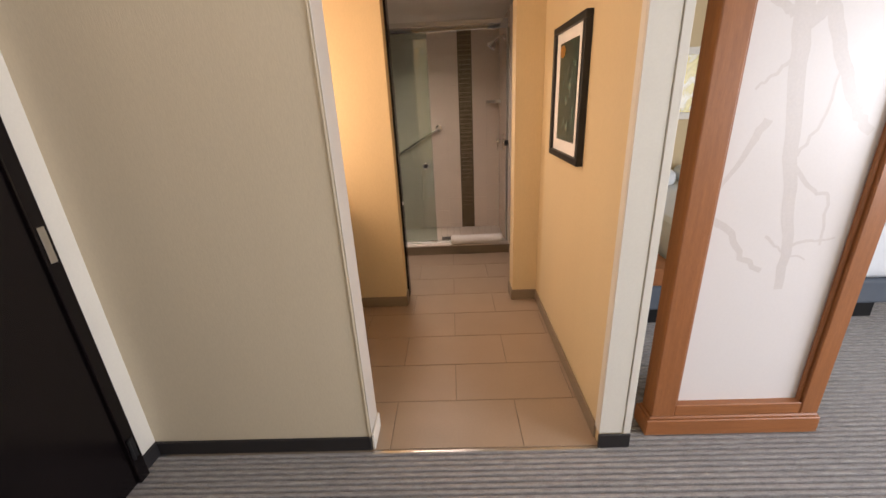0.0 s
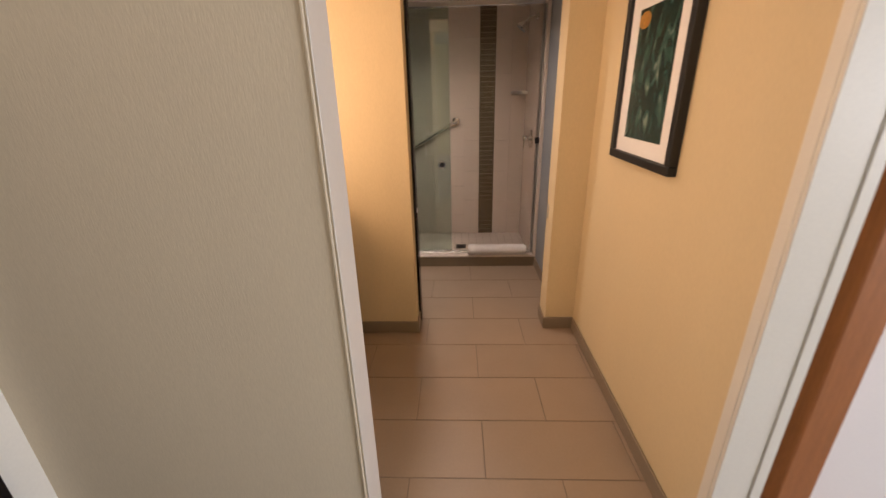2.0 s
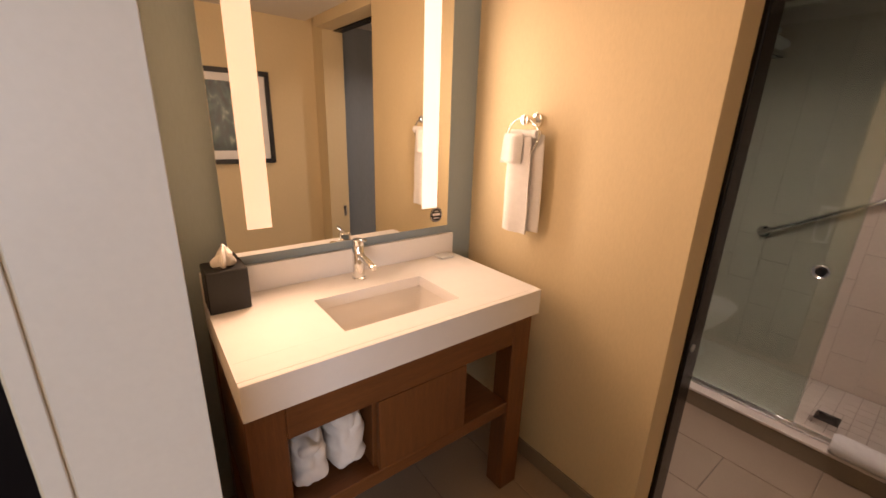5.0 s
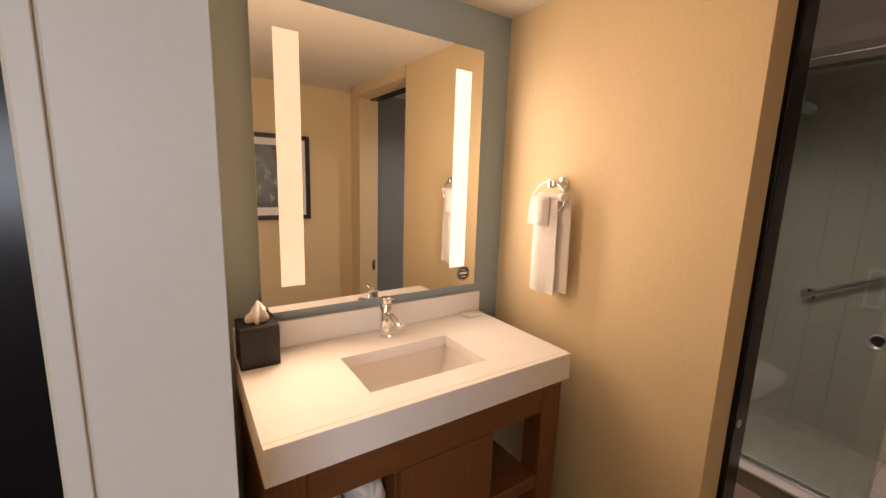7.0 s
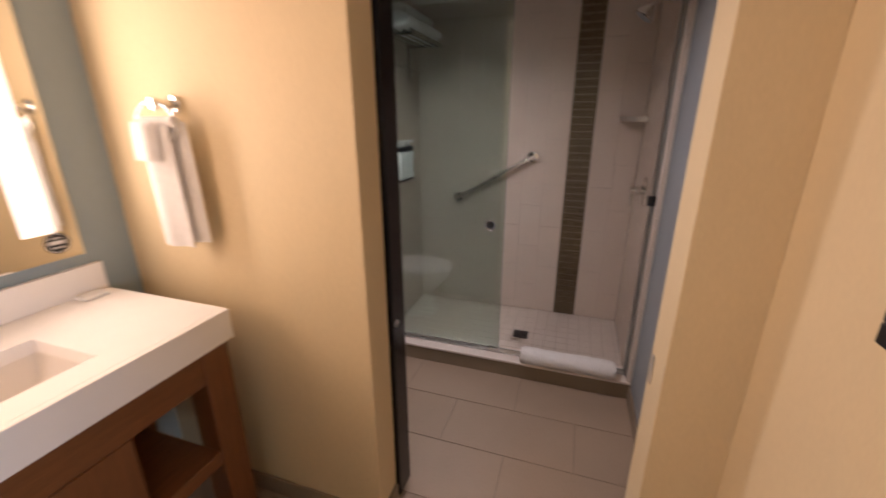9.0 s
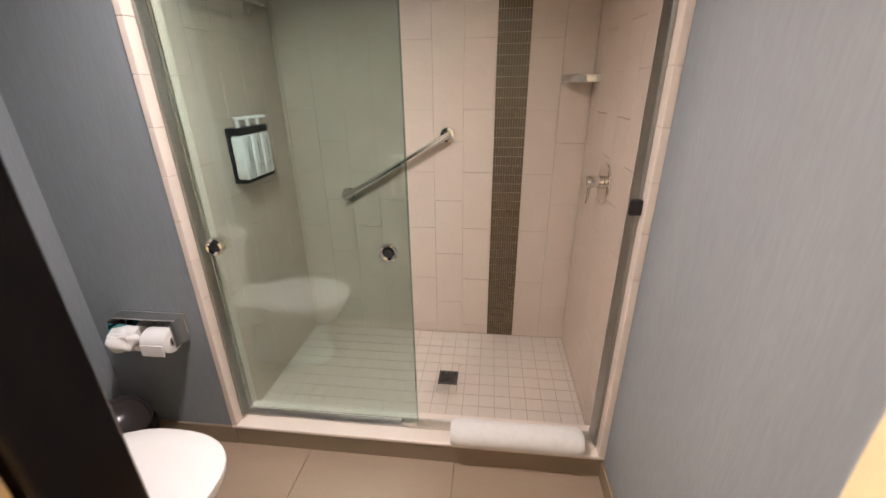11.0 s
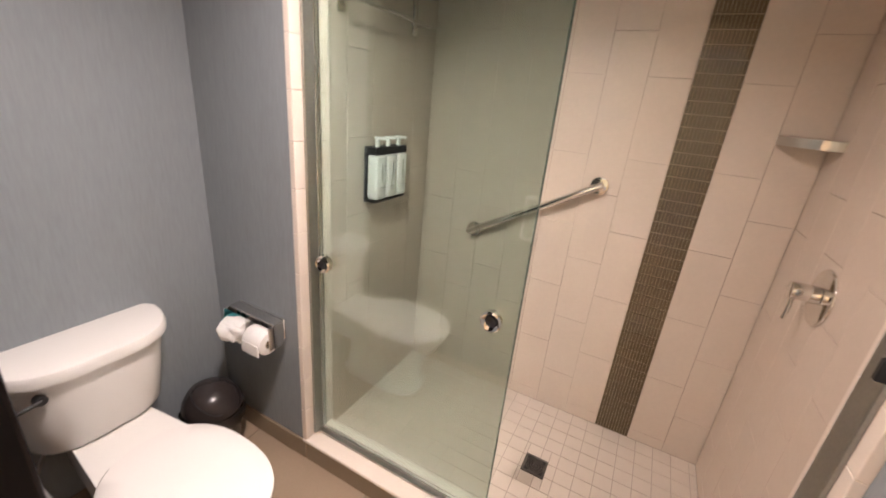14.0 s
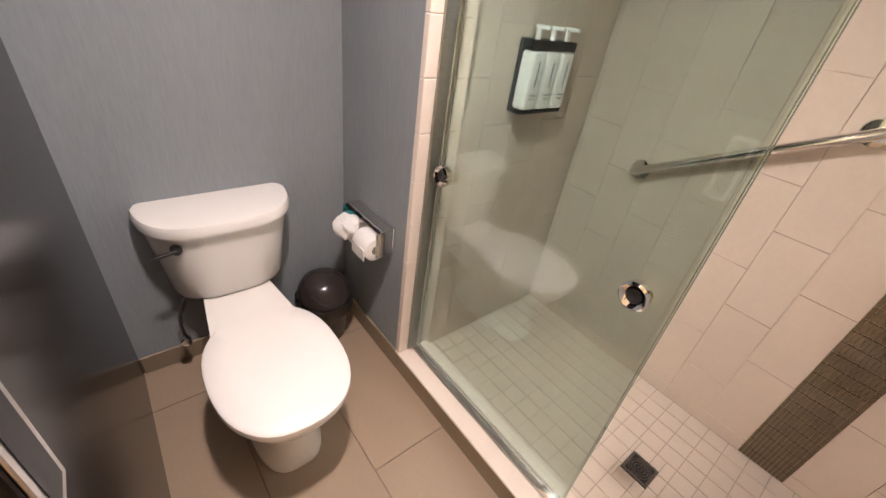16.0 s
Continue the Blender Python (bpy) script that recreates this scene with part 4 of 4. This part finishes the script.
def dispenser():
    d = thing("soap_dispenser", "black wall bracket with three white pump bottles", "soap dispenser")
    xw, y0, y1, z0, z1 = XL, 4.510, 4.735, 1.055, 1.285
    part("bracket", merge(box(xw + 0.0005, xw + 0.012, y0, y1, z0, z1, 0.003), box(xw + 0.0125, xw + 0.062, y0, y1, z0, z0 + 0.014, 0.003), box(xw + 0.0125, xw + 0.062, y0, y1, z1 - 0.03, z1, 0.003)), BLACK, d)
    w = (y1 - y0) / 3
    for k in range(3):
        y = y0 + w * (k + 0.5)
        b = part("bottle", box(xw + 0.014, xw + 0.070, y - w * 0.45, y + w * 0.45, z0 + 0.0145, z1 - 0.031, 0.012, 3), SOAPW, d, "white bottle with grey print", True)
        part("text_bar", box(xw + 0.0702, xw + 0.0708, y - 0.004, y + 0.004, z0 + 0.09, z1 - 0.06), LABEL, b)
        part("text_bar", box(xw + 0.0702, xw + 0.0708, y - 0.018, y + 0.018, z0 + 0.062, z0 + 0.068), LABEL, b)
        part("text_bar", box(xw + 0.0702, xw + 0.0708, y - 0.014, y + 0.014, z0 + 0.050, z0 + 0.055), LABEL, b)
        part("pump", merge(cyl((xw + 0.04, y, z1), (xw + 0.04, y, z1 + 0.03), 0.009), box(xw + 0.026, xw + 0.082, y - 0.008, y + 0.008, z1 + 0.0302, z1 + 0.042, 0.003)), SOAPW, d, "white pump", True)


dispenser()


def rack():
    r = thing("towel_rack", "chrome hotel towel rack on the shower side wall", "towel rack")
    y0, y1 = 4.37, 4.83
    for y in (y0, y1):
        part("bracket", merge(box(XL + 0.0005, XL + 0.012, y - 0.018, y + 0.018, 1.735, 1.955, 0.004), box(XL + 0.0125, XL + 0.235, y - 0.006, y + 0.006, 1.915, 1.935, 0.003), cyl((XL + 0.012, y, 1.775), (XL + 0.07, y, 1.775), 0.009)), CHROME, r)
    for k in range(5):
        x = XL + 0.04 + 0.046 * k
        part("rail", cyl((x, y0 - 0.01, 1.940), (x, y1 + 0.01, 1.940), 0.0065, n=12), CHROME, r, "", True)
    part("front_rail", cyl((XL + 0.235, y0 - 0.03, 1.925), (XL + 0.235, y1 + 0.03, 1.925), 0.009, n=12), CHROME, r, "", True)
    part("towel_bar", cyl((XL + 0.068, y0 - 0.03, 1.775), (XL + 0.068, y1 + 0.03, 1.775), 0.007, n=12), CHROME, r, "", True)


rack()


def rolled_towel(cx, z, rx, rz, y0, y1, seed):
    t = thing("bath_towel", "thick white bath towel folded on the rack", "towel", group="towels on the rack")

    def ring(y, e):
        return [(cx + rx * e * math.cos(a), y, z + rz * e * math.sin(a)) for a in [2 * math.pi * k / 30 for k in range(30)]]
    n = 20
    part("body", soften(loft([ring(y0 + (y1 - y0) * i / n, min(1, 0.88 + 3 * min(i, n - i) / n)) for i in range(n + 1)]), 0.008, 14, seed), TERRY, t, "", True)
    spiral = [(cx + rx * (0.86 - 0.10 * k / 8) * math.cos(2 * math.pi * k / 16), y0 - 0.002, z + rz * (0.86 - 0.10 * k / 8) * math.sin(2 * math.pi * k / 16)) for k in range(56)]
    part("roll_edge", tube([p for p in spiral if True], 0.006, 6), TERRY, t, "", True)


rolled_towel(XL + 0.13, 1.990, 0.105, 0.042, 4.34, 4.88, 1)
rolled_towel(XL + 0.105, 2.062, 0.085, 0.030, 4.42, 4.85, 6)

fd = thing("floor_drain", "square metal shower drain grate", "drain")
fd.location = (0.012, -0.055, 0)
part("frame", merge(box(0.612, 0.712, 4.612, 4.622, -0.004, 0.0045), box(0.612, 0.712, 4.702, 4.712, -0.004, 0.0045), box(0.612, 0.622, 4.6225, 4.7015, -0.004, 0.0045), box(0.702, 0.712, 4.6225, 4.7015, -0.004, 0.0045)), GUNMETAL, fd)
part("well", box(0.622, 0.702, 4.622, 4.702, -0.004, 0.0005), BLACK, fd)
for r in (0.008, 0.019, 0.030, 0.039):
    part("grate_ring", tube([(0.662 + r * math.cos(k * math.pi / 12), 4.662 + r * math.sin(k * math.pi / 12), 0.0025) for k in range(24)], 0.003, 6, True), GUNMETAL, fd, "", True)

dl = thing("downlight", "round recessed ceiling downlight, lit", "downlight", group="recessed downlights")
part("trim_ring", lathe([(0.060, 0.0), (0.082, 0.0), (0.084, 0.004), (0.084, 0.0058), (0.060, 0.0058), (0.058, 0.003)], (0.33, 3.63, HT - 0.006)), CEIL, dl, "", True)
part("lens", lathe([(0, 0.0), (0.056, 0.0), (0.056, 0.002), (0, 0.002)], (0.33, 3.63, HT - 0.0035)), DOWN, dl, "lit frosted lens", True)
# copy that serves as fixture for the added entry lamp, out of view
added_dl = copy_thing(dl, Matrix.Translation((0.1 - 0.33, 0.55 - 3.63, H - HT)))

# ---- pieces: tiles ----
tile_meshes = {}


def tile_mesh(sx, sy, h, bev, material):
    key = (round(sx, 4), round(sy, 4), h, material.name)
    if key not in tile_meshes:
        x, y = sx / 2, sy / 2
        b = bev
        v = [(-x, -y, 0), (x, -y, 0), (x, y, 0), (-x, y, 0), (-x, -y, h - b), (x, -y, h - b), (x, y, h - b), (-x, y, h - b),
             (-x + b, -y + b, h), (x - b, -y + b, h), (x - b, y - b, h), (-x + b, y - b, h)]
        f = [(0, 1, 5, 4), (1, 2, 6, 5), (2, 3, 7, 6), (3, 0, 4, 7), (4, 5, 9, 8), (5, 6, 10, 9), (6, 7, 11, 10), (7, 4, 8, 11), (8, 9, 10, 11)]
        me = bpy.data.meshes.new("tile")
        me.from_pydata(v, [], f)
        me.materials.append(material)
        tile_meshes[key] = me
    return tile_meshes[key]


def lay(parent, m, u0, u1, v0, v1, h, bev, material, gap, name="tile", gap_u=None):
    """One tile from (u0, v0) to (u1, v1) in the plane of m, less half a joint round it."""
    if u1 - u0 < 0.012 or v1 - v0 < 0.012:
        return
    me = tile_mesh(u1 - u0 - (gap if gap_u is None else gap_u), v1 - v0 - gap, h, bev, material)
    ob = new(name, me)
    ob.parent = parent
    ob.matrix_local = m @ Matrix.Translation(((u0 + u1) / 2, (v0 + v1) / 2, 0))


# floor tiles, half offset from row to row
bath_floor = structure("floor_bath", merge(box(-0.60, 1.392, 1.637, 3.25, -0.06, -0.0035), box(-0.75, 1.392, 3.2505, 4.14, -0.06, -0.0035)), GROUT, "tan porcelain tile floor laid half offset", "floor")
PU, PV = 0.616, 0.308
for j in range(-1, 9):
    v0 = 1.654 + PV * j
    v1 = v0 + PV
    off = 0.75 if j % 2 else 0.44
    for i in range(-4, 4):
        u0 = off + PU * i
        lo, hi = (-0.60 if v1 < 3.2 else -0.75), 1.392
        lay(bath_floor, pose(0, 0, -0.0080), max(u0, lo), min(u0 + PU, hi), max(v0, 1.647), min(v1, 4.128), 0.008, 0.0012, FLOORTILE, 0.004)

# wall tiles, upright, half offset from column to column
TW, TH = 0.155, 0.316


def wall_tiles(parent, m, u_edges, z_off):
    for c, (u0, u1) in enumerate(u_edges):
        zo = z_off + (TH / 2 if c % 2 else 0)
        k = math.floor((0 - zo) / TH)
        while zo + k * TH < HT:
            lay(parent, m, u0, u1, max(0.001, zo + k * TH), min(HT - 0.001, zo + (k + 1) * TH), 0.008, 0.0004, WALLTILE, 0.0016)
            k += 1


def columns(start, lo, hi):
    edges, u = [], start
    while u > lo:
        u -= TW
    while u < hi:
        edges.append((max(u, lo), min(u + TW, hi)))
        u += TW
    return edges


SL, SR = 0.872, 1.026
mb = Matrix(((1, 0, 0, 0), (0, 0, -1, YB + 0.0085), (0, 1, 0, 0), (0, 0, 0, 1)))
lc, rc = columns(0.717, XL, SL - 0.0005), columns(SR, SR, XS)
wall_tiles(back, mb, lc, 1.642 if len(lc) % 2 else 1.642 - TH / 2)
wall_tiles(back, mb, rc, 1.32)
ml = Matrix(((0, 0, 1, XL - 0.0085), (1, 0, 0, 0), (0, 1, 0, 0), (0, 0, 0, 1)))
wall_tiles(left, ml, columns(YB, 4.271, YB), 1.48)
mr = Matrix(((0, 0, -1, XS + 0.0085), (1, 0, 0, 0), (0, 1, 0, 0), (0, 0, 0, 1)))
wall_tiles(right, mr, columns(YB, 4.262, YB), 1.48)

# upright brown stick mosaic
band = part("mosaic_band", box(SL, SR, YB + 0.0035, YB + 0.0088, 0, HT), STICKGROUT, back, "band of upright brown glass stick mosaic")
sw, sh = (SR - SL) / 12, 0.0475
far_v, far_f = [], []
for j in range(int(HT / sh) + 1):
    for i in range(12):
        u0, v0 = SL + sw * i, sh * j + 0.001
        v1 = min(v0 + sh, HT)
        if v1 - v0 < 0.015:
            continue
        if 3 <= j < 28:
            lay(band, Matrix.Translation((0, -0.0055, 0)) @ mb, u0, u0 + sw, v0, v1, 0.0035, 0.0006, STICK, 0.0034, "mosaic_stick", 0.0016)
        else:
            y0, y1 = YB + 0.0033, YB - 0.0005
            a, b, c, d, n = u0 + 0.0008, u0 + sw - 0.0008, v0 + 0.0017, v1 - 0.0017, len(far_v)
            far_v += [(a, y0, c), (b, y0, c), (b, y0, d), (a, y0, d), (a, y1, c), (b, y1, c), (b, y1, d), (a, y1, d)]
            far_f += [(n + p, n + q, n + r, n + s) for p, q, r, s in ((4, 5, 6, 7), (0, 1, 5, 4), (1, 2, 6, 5), (2, 3, 7, 6), (3, 0, 4, 7))]
fm = bpy.data.meshes.new("mosaic_rest")
fm.from_pydata(far_v, [], far_f)
fm.materials.append(STICK)
fo = new("mosaic_rest", fm)
fo.parent = band
tagged(fo, kind="stuff")

# shower pan mosaic
pan = structure("floor_shower", box(XL - 0.008, XS + 0.008, 4.251, YB + 0.008, -0.058, -0.002), PANGROUT, "cream square mosaic shower floor", "floor")
PT = 0.0765
for i in range(21):
    for j in range(11):
        u0, v0 = XL + PT * i, YB - PT * (j + 1)
        u1, v1 = min(u0 + PT, XS), v0 + PT
        if u1 > 0.632 and u0 < 0.716 and v1 > 4.565 and v0 < 4.649:
            # tiles cut round the drain
            for p0, p1, q0, q1 in ((u0, min(u1, 0.624), v0, v1), (max(u0, 0.724), u1, v0, v1), (max(u0, 0.624), min(u1, 0.724), v0, min(v1, 4.557)), (max(u0, 0.624), min(u1, 0.724), max(v0, 4.657), v1)):
                lay(pan, pose(0, 0, -0.0035), p0, p1, q0, q1, 0.0045, 0.0008, PANTILE, 0.0035)
            continue
        lay(pan, pose(0, 0, -0.0035), u0, u1, max(v0, 4.257), v1, 0.0045, 0.0008, PANTILE, 0.0035)
